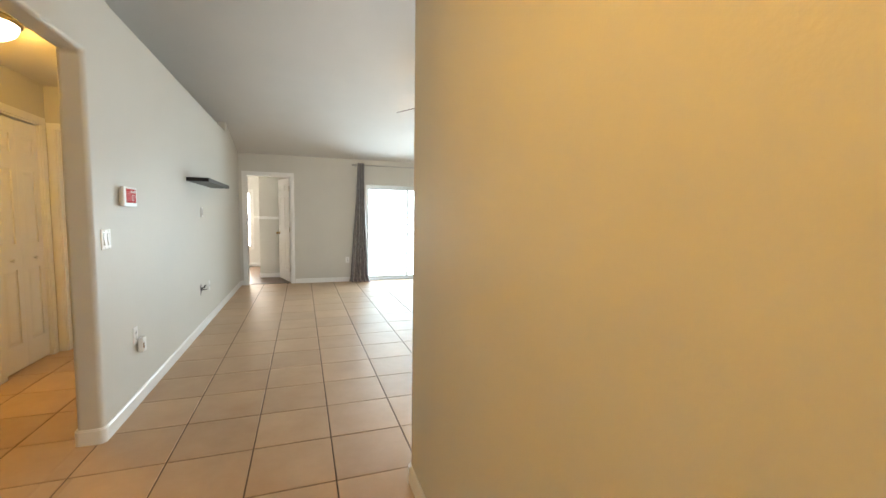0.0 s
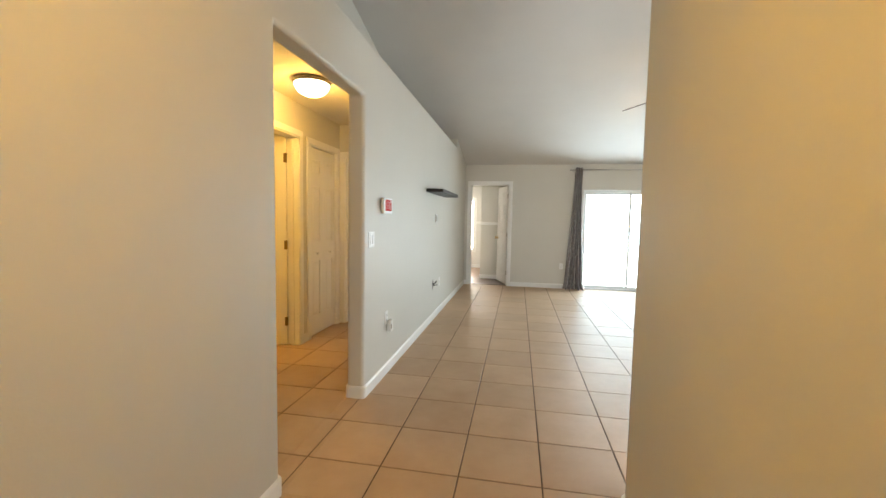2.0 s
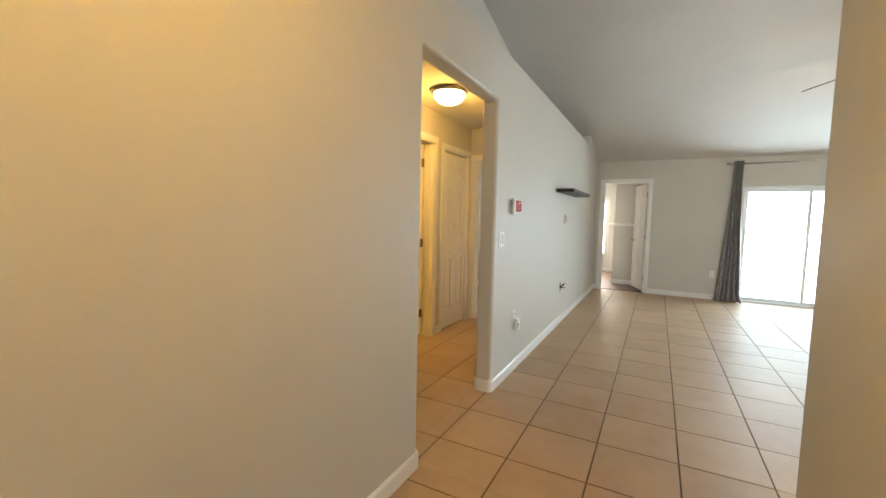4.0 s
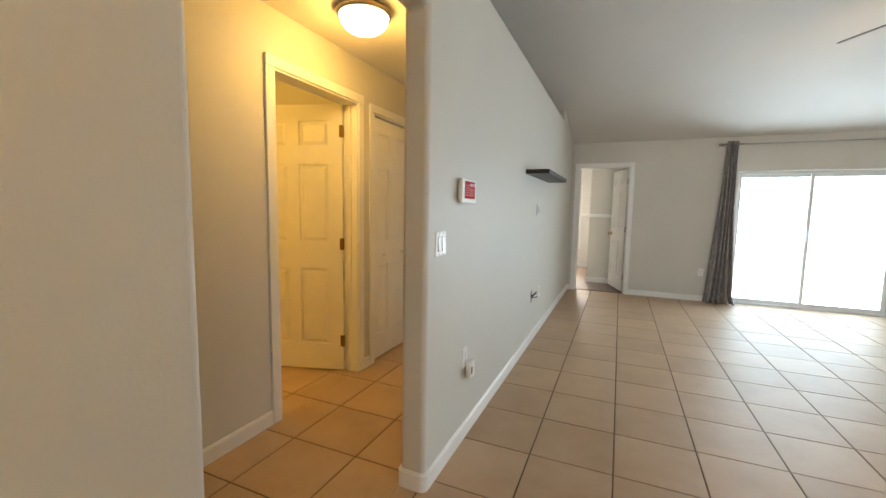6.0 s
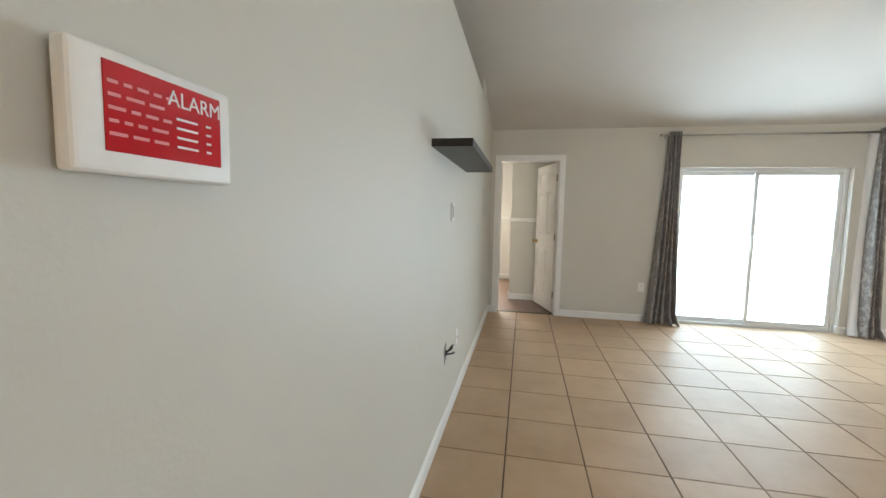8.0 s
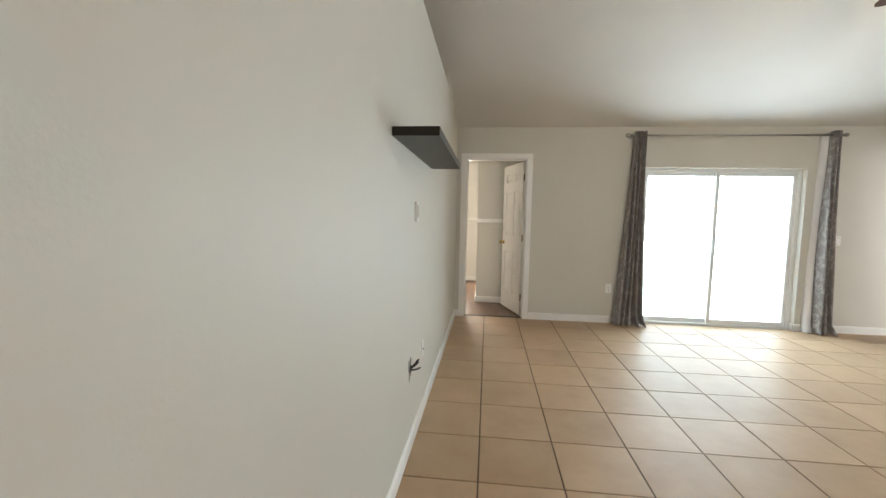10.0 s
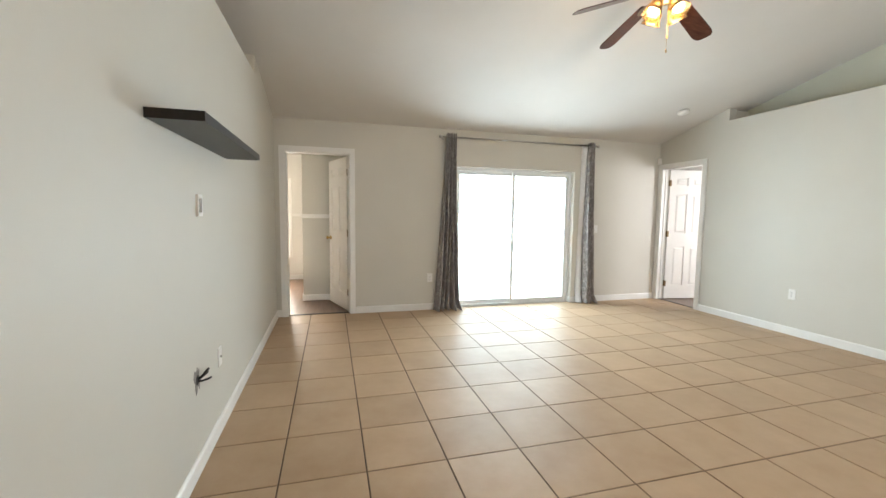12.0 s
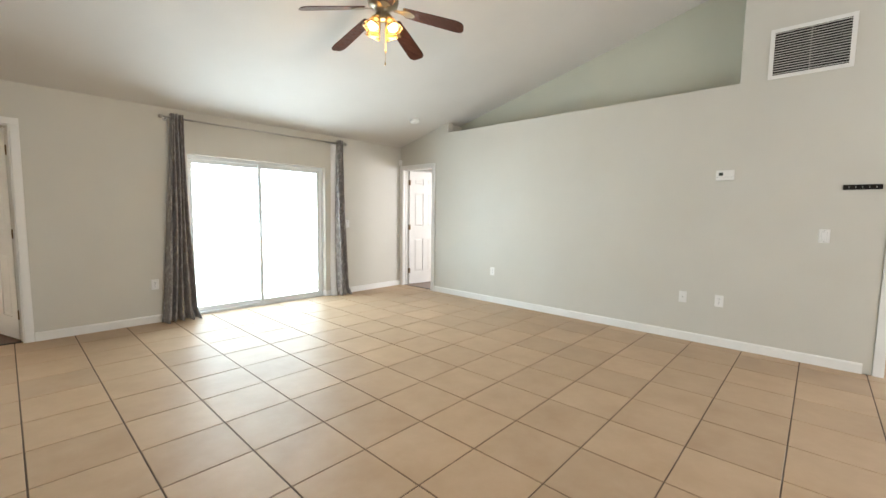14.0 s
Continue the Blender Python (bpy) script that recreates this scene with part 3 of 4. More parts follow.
setting("threshold_right_room", bm, M_SHELF, "dark strip between tile and wood floor", "threshold")


# ---- windows ----
def window(name, axis, at, a, b, z0, z1, inside, label):
    th = thing(name, label, "window", kind="structure")

    def slab(u0, u1, d0, d1, v0, v1, r=0.003):
        lo, hi = sorted((at + inside * d0, at + inside * d1))
        return soft_box(u0, u1, lo, hi, v0, v1, r) if axis == "x" else soft_box(lo, hi, u0, u1, v0, v1, r)
    c = 0.06
    for u0, u1, v0, v1 in ((a - c, a, z0, z1), (b, b + c, z0, z1), (a - c, b + c, z1, z1 + c), (a - c, b + c, z0 - c, z0)):
        part("window_casing", slab(u0, u1, 0, 0.016, v0, v1), M_TRIM, th)
    f = 0.035
    mid = (z0 + z1) / 2
    for u0, u1, v0, v1 in ((a, a + f, z0, z1), (b - f, b, z0, z1), (a + f, b - f, z1 - f, z1), (a + f, b - f, z0, z0 + f), (a + f, b - f, mid - 0.02, mid + 0.02)):
        part("window_frame", slab(u0, u1, -0.09, -0.05, v0, v1), M_ALU, th)
    for v0, v1 in ((z0 + f, mid - 0.02), (mid + 0.02, z1 - f)):
        g = part("pane", slab(a + f, b - f, -0.073, -0.068, v0, v1, 0.0005), M_GLASS, th)
        g.visible_shadow = False
    return th


window("window_bedroom", "x", 13.0, -1.1, -0.125, 0.49, 1.87, -1, "tall white-framed window full of daylight")
window("window_end_room", "y", -2.28, 7.3, 8.5, 0.9, 2.0, 1, "unseen white-framed window, added to light the hall's end room")
# Out of view, added to go with the entry lamp
window("added_window_entry", "x", -0.122, 1.10, 1.45, 0.25, 2.0, 1, "unseen narrow sidelight, added for cool light on the wall's end")
window("added_window_dining", "x", -0.12, 2.0, 3.8, 0.85, 2.1, 1, "unseen white-framed front window, added to light the long wall")
window("window_dining_side", "y", 8.0, 0.65, 2.75, 0.1, 2.1, -1, "unseen tall white-framed window, added for daylight from the right")
window("window_right_room", "y", 8.2, 7.0, 8.2, 0.8, 2.0, -1, "white-framed window of the next room")


# ---- sliding glass door ----
def sliding_door():
    th = thing("sliding_door", "white aluminium sliding glass door full of daylight", "sliding door", kind="structure")
    y = FAR + 0.10
    for x0, x1 in ((2.30, 2.335), (4.062, 4.10)):
        part("side_frame", soft_box(x0, x1, y - 0.03, y + 0.08, 0, 1.935, 0.003), M_ALU, th)
    part("head_frame", soft_box(2.335, 4.062, y - 0.03, y + 0.08, 1.895, 1.935, 0.003), M_ALU, th)
    part("track", soft_box(2.335, 4.062, y - 0.03, y + 0.08, -0.008, 0.022, 0.003), M_ALU, th)
    for nm, x0, x1, yy in (("fixed_panel", 2.335, 3.205, y + 0.045), ("moving_panel", 3.155, 4.062, y + 0.005)):
        w = 0.042
        fr = bm_new()
        for a, b, c, d in ((x0, x0 + w, 0.022, 1.895), (x1 - w, x1, 0.022, 1.895), (x0 + w, x1 - w, 1.85, 1.895), (x0 + w, x1 - w, 0.022, 0.075)):
            box(fr, a, b, yy - 0.014, yy + 0.014, c, d)
        pn = part(nm, fr, M_ALU, th)
        g = bm_new()
        box(g, x0 + w, x1 - w, yy - 0.003, yy + 0.003, 0.075, 1.85)
        gl = part("pane", g, M_GLASS, pn)
        gl.visible_shadow = False
    hb = soft_box(3.163, 3.189, y - 0.035, y - 0.010, 0.92, 1.12, 0.006)
    part("pull_handle", hb, M_ALU, th)
    return th


sliding_door()


# ---- curtains ----
def curtain(label, top, bottom, folds, seed, lining_side):
    """A gathered grommet panel between x-spans at top and bottom, flaring at the hem."""
    th = thing("curtain", label, "curtain", group="curtains at the sliding door")
    rnd = random.Random(seed)
    phase = rnd.random() * 6.28
    nx, nz = folds * 10, 40
    y0 = FAR - 0.085

    def shape(u, v):
        a, b = (top[0] + (bottom[0] - top[0]) * v ** 1.6), (top[1] + (bottom[1] - top[1]) * v ** 1.6)
        x = a + (b - a) * u + 0.008 * math.sin(5 * v + 9 * u + phase)
        amp = 0.040 + 0.020 * v
        y = y0 + amp * math.sin(2 * math.pi * folds * u + phase + 0.7 * math.sin(3.1 * v + phase)) + 0.012 * math.sin(11 * u + 4 * v)
        z = 2.345 - 2.335 * v + 0.006 * math.sin(2 * math.pi * folds * u)
        if v > 0.95:
            k = (v - 0.95) / 0.05
            y -= 0.05 * k * (0.6 + 0.6 * math.sin(7 * u + phase))
            x += 0.05 * k * (u - 0.45)
        return x, y, z
    bm = bm_new()
    grid = [[bm.verts.new(shape(i / nx, j / nz)) for i in range(nx + 1)] for j in range(nz + 1)]
    for j in range(nz):
        for i in range(nx):
            bm.faces.new((grid[j][i], grid[j + 1][i], grid[j + 1][i + 1], grid[j][i + 1]))
    fab = part("fabric", bm, M_CURTAIN, th, smooth=True)
    md = fab.modifiers.new("thick", "SOLIDIFY")
    md.thickness = 0.003
    if lining_side:
        lb = bm_new()
        rows = []
        for j in range(nz + 1):
            v = j / nz
            x, y, z = shape(0.0, v)
            rows.append([lb.verts.new((x - 0.004 + dx, y + dy, z - 0.03 * (1 - v))) for dx, dy in ((0.0, -0.002), (-0.025, 0.004), (-0.052, 0.018), (-0.068, 0.05))])
        for a, b in zip(rows, rows[1:]):
            for i in range(3):
                lb.faces.new((a[i], b[i], b[i + 1], a[i + 1]))
        ln = part("lining", lb, M_LINING, th, "white curtain lining", True)
        m2 = ln.modifiers.new("thick", "SOLIDIFY")
        m2.thickness = 0.002
    for k in range(folds):
        u = (k + 0.5) / folds
        x, y, z = shape(u, 0.02)
        gb = bm_new()
        lathe(gb, [(0.017, -0.003), (0.026, -0.003), (0.026, 0.003), (0.017, 0.003)], (x, FAR - 0.085, 2.305), 16, "x")
        part("grommet", gb, M_NICKEL, th)
    return th


curtain("silver-grey patterned curtain gathered beside the glass door", (2.12, 2.262), (1.975, 2.335), 5, 3, False)
curtain("silver-grey patterned curtain with white lining", (4.262, 4.352), (4.25, 4.44), 3, 8, True)


def curtain_rod():
    th = thing("curtain_rod", "brushed nickel curtain rod above the glass door", "curtain rod")
    y, z = FAR - 0.085, 2.305
    bm = bm_new()
    tube(bm, [(2.06, y, z), (4.39, y, z)], 0.0105, 12)
    part("rod", bm, M_NICKEL, th, smooth=True)
    for x, s in ((2.06, -1), (4.39, 1)):
        fb = bm_new()
        lathe(fb, [(0.011, 0), (0.020, s * 0.006), (0.022, s * 0.028), (0.015, s * 0.04), (0.003, s * 0.044)], (x, y, z), 18, "x")
        part("finial", fb, M_NICKEL, th, smooth=True)
    for x in (2.092, 4.372):
        bb = bm_new()
        tube(bb, [(x, y, z - 0.013), (x, FAR - 0.004, z - 0.013)], 0.006, 8)
        lathe(bb, [(0.022, -0.005), (0.022, 0.0)], (x, FAR, z - 0.013), 16, "y")
        part("bracket", bb, M_NICKEL, th)
    return th


curtain_rod()


# ---- ceiling fan ----
def ceiling_fan():
    cx, cy = 2.954, 7.227
    top = roof(cy)
    th = thing("ceiling_fan", "five-blade ceiling fan with dark blades and lit lamps", "ceiling fan", (cx, cy, 0))
    bm = bm_new()
    lathe(bm, [(0.02, top + 0.02), (0.07, top + 0.015), (0.068, top - 0.03), (0.03, top - 0.06), (0.014, top - 0.065), (0.014, 3.02)], (0, 0, 0), 28)
    part("canopy", bm, M_PEWTER, th, "antique pewter canopy", True)
    bm = bm_new()
    lathe(bm, [(0.03, 3.06), (0.09, 3.045), (0.12, 3.01), (0.125, 2.955), (0.115, 2.92), (0.08, 2.90), (0.056, 2.885), (0.05, 2.855), (0.06, 2.84), (0.055, 2.815), (0.02, 2.80)], (0, 0, 0), 36)
    part("motor", bm, M_PEWTER, th, "antique pewter motor housing", True)
    droop = radians(15.2)
    for k in range(5):
        a = radians(164.1 - 72 * k)
        m = Matrix.Rotation(a, 4, "Z") @ Matrix.Translation((0, 0, 2.912)) @ Matrix.Rotation(droop, 4, "Y") @ Matrix.Rotation(radians(-11), 4, "X")
        bm = bm_new()
        pts = []
        for x, w in ((0.175, 0.052), (0.19, 0.058), (0.40, 0.066), (0.60, 0.071), (0.64, 0.064), (0.663, 0.045), (0.668, 0.02)):
            pts.append((x, w))
        outline = [(x, w) for x, w in pts] + [(x, -w) for x, w in pts[::-1]]
        prism(bm, outline, "z", -0.003, 0.003)
        bm.transform(m)
        bl = part("blade", bm, M_BLADE, th, "dark walnut fan blade")
        ib = bm_new()
        prism(ib, [(0.09, 0.014), (0.15, 0.018), (0.20, 0.042), (0.245, 0.030), (0.27, 0.0), (0.245, -0.030), (0.20, -0.042), (0.15, -0.018), (0.09, -0.014)], "z", -0.008, -0.0035)
        ib.transform(m)
        part("blade_iron", ib, M_PEWTER, bl, "pewter blade bracket")
    for k in range(4):
        a = radians(186 + 90 * k)
        c, s = math.cos(a), math.sin(a)
        tilt = Matrix.Translation((0.060 * c, 0.060 * s, 2.82)) @ Matrix.Rotation(a, 4, "Z") @ Matrix.Rotation(radians(-30), 4, "Y") @ Matrix.Diagonal((1.3, 1.3, 1.3, 1.0))
        sb = bm_new()
        lathe(sb, [(0.020, 0.0), (0.028, -0.02), (0.036, -0.05), (0.050, -0.095), (0.053, -0.10), (0.050, -0.098), (0.033, -0.05), (0.024, -0.02), (0.012, -0.004)], (0, 0, 0), 22)
        sb.transform(tilt)
        sh = part("lamp_shade", sb, M_AMBER, th, "amber glass bell shade", True)
        sh.visible_shadow = False
        bb = bm_new()
        lathe(bb, [(0.010, -0.015), (0.014, -0.03), (0.026, -0.058), (0.028, -0.072), (0.020, -0.09), (0.006, -0.097)], (0, 0, 0), 16)
        bb.transform(tilt)
        part("light_bulb", bb, M_BULB, sh, "lit warm bulb", True)
        nb = bm_new()
        lathe(nb, [(0.018, 0.03), (0.022, 0.0), (0.024, -0.022), (0.02, -0.024)], (0, 0, 0), 16)
        nb.transform(tilt)
        part("socket_cup", nb, M_PEWTER, sh, "pewter socket cup", True)
    for x, y, z0, nm in ((0.0, -0.03, 2.465, "pull_chain"), (0.03, 0.0, 2.575, "pull_chain")):
        cb = bm_new()
        tube(cb, [(x, y, 2.79), (x, y, z0 + 0.02)], 0.0016, 6)
        lathe(cb, [(0.003, 0.02), (0.006, 0.012), (0.006, 0.0), (0.003, -0.004)], (x, y, z0), 10)
        part(nm, cb, M_BRASS, th, "thin brass pull chain")
    return th


ceiling_fan()
bulb("fan_bulbs", (2.954, 7.227, 2.64), 5, 0.09, (1.0, 0.72, 0.42))


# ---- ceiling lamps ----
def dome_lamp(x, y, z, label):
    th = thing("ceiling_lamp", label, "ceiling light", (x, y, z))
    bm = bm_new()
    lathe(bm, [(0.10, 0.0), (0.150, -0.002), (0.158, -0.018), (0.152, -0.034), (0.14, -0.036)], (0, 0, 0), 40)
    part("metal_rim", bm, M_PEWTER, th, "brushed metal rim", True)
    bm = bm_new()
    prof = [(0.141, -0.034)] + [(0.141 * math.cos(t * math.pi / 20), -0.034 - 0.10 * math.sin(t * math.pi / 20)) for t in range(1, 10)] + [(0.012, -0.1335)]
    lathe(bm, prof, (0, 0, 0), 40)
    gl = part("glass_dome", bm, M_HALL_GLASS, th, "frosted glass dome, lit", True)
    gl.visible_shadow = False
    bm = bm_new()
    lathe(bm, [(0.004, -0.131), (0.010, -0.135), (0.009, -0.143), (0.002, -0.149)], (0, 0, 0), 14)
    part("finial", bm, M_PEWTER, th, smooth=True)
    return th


dome_lamp(-0.63, 4.95, 2.44, "lit frosted dome lamp on the hall ceiling")
# Unseen fixture, added to carry the entry bulb
dome_lamp(0.8, 2.05, 2.44, "unseen dome lamp added for the entry's warm light")


# ---- floating shelf ----
def floating_shelf():
    th = thing("floating_shelf", "black-brown floating shelf on the wall", "shelf")
    part("board", soft_box(0.0005, 0.20, 6.465, 7.675, 1.638, 1.676, 0.0015), M_SHELF, th)
    return th


floating_shelf()


# ---- wall devices ----
def on_wall(th, x, y, z, facing):
    """Local x runs across the plate, y is up, z points out of the wall."""
    turn = {"east": Matrix(((0, 0, 1), (1, 0, 0), (0, 1, 0))), "west": Matrix(((0, 0, -1), (-1, 0, 0), (0, 1, 0))), "south": Matrix(((1, 0, 0), (0, 0, -1), (0, 1, 0)))}[facing]
    th.matrix_basis = Matrix.Translation((x, y, z)) @ turn.to_4x4()
    return th


def plate_mesh(w, h, d=0.006):
    bm = bm_new()
    lo = [bm.verts.new((sx * w / 2, sy * h / 2, 0)) for sx, sy in ((-1, -1), (1, -1), (1, 1), (-1, 1))]
    mi = [bm.verts.new((v.co.x, v.co.y, d * 0.5)) for v in lo]
    hi = [bm.verts.new((v.co.x - math.copysign(0.004, v.co.x), v.co.y - math.copysign(0.004, v.co.y), d)) for v in lo]
    for a, b in ((lo, mi), (mi, hi)):
        for i in range(4):
            bm.faces.new((a[i], a[(i + 1) % 4], b[(i + 1) % 4], b[i]))
    bm.faces.new(hi)
    bm.faces.new(lo[::-1])
    return bm


def screw(th, x, y, z=0.006):
    bm = bm_new()
    lathe(bm, [(0.0035, 0.0), (0.0033, 0.0012), (0.001, 0.0016)], (x, y, z), 10)
    part("screw", bm, M_SEAM, th)


def rocker_switch(gangs, label, place, facing):
    th = thing("light_switch", label, "light switch")
    w = 0.072 + 0.046 * (gangs - 1)
    part("cover_plate", plate_mesh(w, 0.117), M_PLASTIC, th)
    for k in range(gangs):
        cx = (k - (gangs - 1) / 2) * 0.046
        # Shade in the gap round the rocker, drawn as grey and black pieces
        part("gap", soft_box(cx - 0.0175, cx + 0.0175, -0.0345, 0.0345, 0.0055, 0.0066, 0.0004, 1), M_SEAM, th)
        for s in (-1, 1):
            part("slit", soft_box(cx - 0.0162, cx + 0.0162, s * 0.0341 - 0.0004, s * 0.0341 + 0.0004, 0.0062, 0.0069, 0.0001, 1), M_GAP, th)
        bm = bm_new()
        prism(bm, [(-0.0335, 0.006), (0.0335, 0.006), (0.0335, 0.0085), (0.0, 0.0095), (-0.0335, 0.0135)], "x", cx - 0.0163, cx + 0.0163)
        part("rocker", bm, M_ROCKER, th)
        screw(th, cx, 0.048)
        screw(th, cx, -0.048)
    return on_wall(th, *place, facing)


def outlet(label, place, facing, blank=False):
    th = thing("wall_outlet", label, "outlet")
    part("cover_plate", plate_mesh(0.072, 0.116), M_PLASTIC, th)
    if blank:
        lathe_bm = bm_new()
        lathe(lathe_bm, [(0.007, 0.006), (0.006, 0.012), (0.004, 0.014)], (0, 0, 0), 14)
        part("jack", lathe_bm, M_NICKEL, th)
    else:
        for s in (-1, 1):
            face = part("receptacle", soft_box(-0.017, 0.017, s * 0.0205 - 0.014, s * 0.0205 + 0.014, 0.0055, 0.0078, 0.001), M_ROCKER, th)
            for dx in (-0.0065, 0.0065):
                part("slot", soft_box(dx - 0.0012, dx + 0.0012, s * 0.0205 - 0.002, s * 0.0205 + 0.007, 0.0074, 0.0082, 0.0002, 1), M_GAP, face)
            part("slot", soft_box(-0.002, 0.002, s * 0.0205 - 0.009, s * 0.0205 - 0.005, 0.0074, 0.0082, 0.0002, 1), M_GAP, face)
        screw(th, 0, 0)
    return on_wall(th, *place, facing)


rocker_switch(2, "white double rocker switch on the greige wall", (0.0, 4.653, 1.157), "east")
rocker_switch(1, "white single rocker switch under a black strip", (RIGHT, 4.516, 1.135), "west")
rocker_switch(2, "white switch plate beside the curtain", (4.465, FAR, 1.10), "south")
outlet("white duplex outlet low on the long wall", (RIGHT, 5.234, 0.453), "west")
outlet("white cable outlet low on the long wall", (RIGHT, 5.553, 0.451), "west", True)
outlet("white duplex outlet near the doorway", (RIGHT, 8.0, 0.455), "west")
outlet("white duplex outlet beside the curtain", (1.93, FAR, 0.437), "south")
outlet("white blank plate low beside the loose cables", (0.0, 7.35, 0.44), "east", True)
outlet("white duplex outlet with a plugged-in adapter", (0.0, 5.02, 0.478), "east")


def adapter():
    th = thing("plug_adapter", "white plug-in adapter with a reddish opening", "adapter")
    part("body", soft_box(-0.032, 0.032, -0.05, 0.05, 0.0, 0.035, 0.008, 3), M_PLASTIC, th)
    part("vent", soft_box(-0.030, -0.012, -0.022, 0.018, 0.0335, 0.0362, 0.001, 1), M_BRONZE, th, "dark reddish opening")
    return on_wall(th, 0.008, 5.058, 0.405, "east")


adapter()


def alarm_panel():
    th = thing("alarm_panel", "white alarm touch panel with a red screen", "alarm panel")
    w, h = 0.212, 0.126
    part("housing", soft_box(-w / 2, w / 2, -h / 2, h / 2, 0.012, 0.034, 0.007, 3), M_PLASTIC, th)
    part("back_plate", soft_box(-w / 2 + 0.02, w / 2 - 0.02, -h / 2 + 0.015, h / 2 - 0.015, 0.0, 0.012, 0.002), M_PLASTIC, th)
    sc = part("screen", soft_box(-0.074, 0.084, -0.040, 0.050, 0.0335, 0.0352, 0.0006, 1), M_RED, th, "red alarm screen")
    rnd = random.Random(4)
    for r in range(5):
        y = 0.030 - 0.013 * r
        x = -0.070
        while x < 0.0:
            l = 0.008 + 0.014 * rnd.random()
            part("text_bar", soft_box(x, x + l, y - 0.0018, y + 0.0018, 0.0350, 0.0356, 0.0002, 1), M_PINK, sc)
            x += l + 0.006
    for r in range(4):
        y = 0.010 - 0.011 * r
        part("text_bar", soft_box(0.012, 0.044, y - 0.0014, y + 0.0014, 0.0350, 0.0356, 0.0002, 1), M_INK, sc)
        part("text_bar", soft_box(0.058, 0.066, y - 0.0014, y + 0.0014, 0.0350, 0.0356, 0.0002, 1), M_INK, sc)
    cu = bpy.data.curves.new("alarm_word", "FONT")
    cu.body, cu.size, cu.extrude, cu.align_x = "ALARM", 0.026, 0.0003, "CENTER"
    tx = new("alarm_word", cu)
    dg = bpy.context.evaluated_depsgraph_get()
    me = bpy.data.meshes.new_from_object(tx.evaluated_get(dg))
    bpy.data.objects.remove(tx)
    me.materials.clear()
    me.materials.append(M_INK)
    word = new("lettering", me)
    word.parent = sc
    word.location = (0.042, 0.024, 0.0354)
    return on_wall(th, 0.0, 4.953, 1.417, "east")


alarm_panel()


def media_plate():
    th = thing("cable_plate", "white recessed cable plate below the shelf", "wall plate")
    bm = bm_new()
    for x0, x1, y0, y1 in ((-0.036, -0.022, -0.055, 0.055), (0.022, 0.036, -0.055, 0.055), (-0.022, 0.022, 0.036, 0.055), (-0.022, 0.022, -0.055, -0.036)):
        box(bm, x0, x1, y0, y1, 0, 0.012)
    part("frame", bm, M_PLASTIC, th)
    # No recess behind it: the opening's dark is a black sheet
    part("opening", soft_box(-0.022, 0.022, -0.036, 0.036, 0.0005, 0.002, 0.0004, 1), M_GAP, th)
    return on_wall(th, 0.0, 7.055, 1.33, "east")


media_plate()


def loose_cables():
    th = thing("loose_cables", "black cables poking from a torn hole in the wall", "cables")
    bm = bm_new()
    rnd = random.Random(2)
    ring = [bm.verts.new((0.003, (0.024 + 0.025 * rnd.random()) * math.cos(k * math.pi / 9), (0.03 + 0.05 * rnd.random()) * math.sin(k * math.pi / 9))) for k in range(18)]
    back = [bm.verts.new((0.0, v.co.y * 1.15, v.co.z * 1.15)) for v in ring]
    bm.faces.new(ring)
    for k in range(18):
        bm.faces.new((ring[k], ring[(k + 1) % 18], back[(k + 1) % 18], back[k]))
    part("torn_edge", bm, M_DRYWALL, th, "torn grey drywall edge")
    bm = bm_new()
    lathe(bm, [(0.026, 0.002), (0.022, 0.0055), (0.002, 0.006)], (0, 0, 0), 12, "x")
    # The hole's dark inside is a black disc on the wall
    part("hole", bm, M_GAP, th)
    for pts, r in (([(0.004, 0, 0.005), (0.02, 0.010, 0.015), (0.036, 0.025, 0.036), (0.044, 0.04, 0.042)], 0.0055), ([(0.004, 0, -0.005), (0.02, 0.014, -0.010), (0.04, 0.034, -0.010), (0.05, 0.05, -0.008)], 0.0055), ([(0.004, 0.004, 0.0), (0.025, 0.018, 0.012), (0.045, 0.03, 0.03)], 0.004)):
        cb = bm_new()
        tube(cb, pts, r, 8)
        part("cable", cb, M_RUBBER, th, "black cable end", True)
    th.location = (0.0, 6.93, 0.465)
    return th


loose_cables()


def thermostat():
    th = thing("thermostat", "white thermostat with a small dark display", "thermostat")
    part("housing", soft_box(-0.074, 0.074, -0.049, 0.049, 0.004, 0.032, 0.007, 3), M_PLASTIC, th)
    part("wall_base", soft_box(-0.069, 0.069, -0.045, 0.045, 0, 0.004, 0.001), M_PLASTIC, th)
    part("display", soft_box(-0.050, -0.014, -0.004, 0.026, 0.0316, 0.0328, 0.0004, 1), M_LCD, th, "dark display")
    part("flap_line", soft_box(-0.07, 0.07, -0.0185, -0.017, 0.0314, 0.0324, 0.0002, 1), M_GAP, th)
    return on_wall(th, RIGHT, 5.258, 1.69, "west")


thermostat()


def black_strip():
    th = thing("key_rack", "narrow black strip rack on the wall", "rack")
    part("strip", soft_box(-0.115, 0.115, -0.021, 0.021, 0, 0.012, 0.003), M_SHELF, th)
    for k in range(5):
        x = -0.08 + 0.04 * k
        bm = bm_new()
        tube(bm, [(x, -0.004, 0.011), (x, -0.006, 0.022), (x, 0.004, 0.028)], 0.0028, 6)
        part("hook", bm, M_NICKEL, th)
    return on_wall(th, RIGHT, 4.316, 1.547, "west")


black_strip()


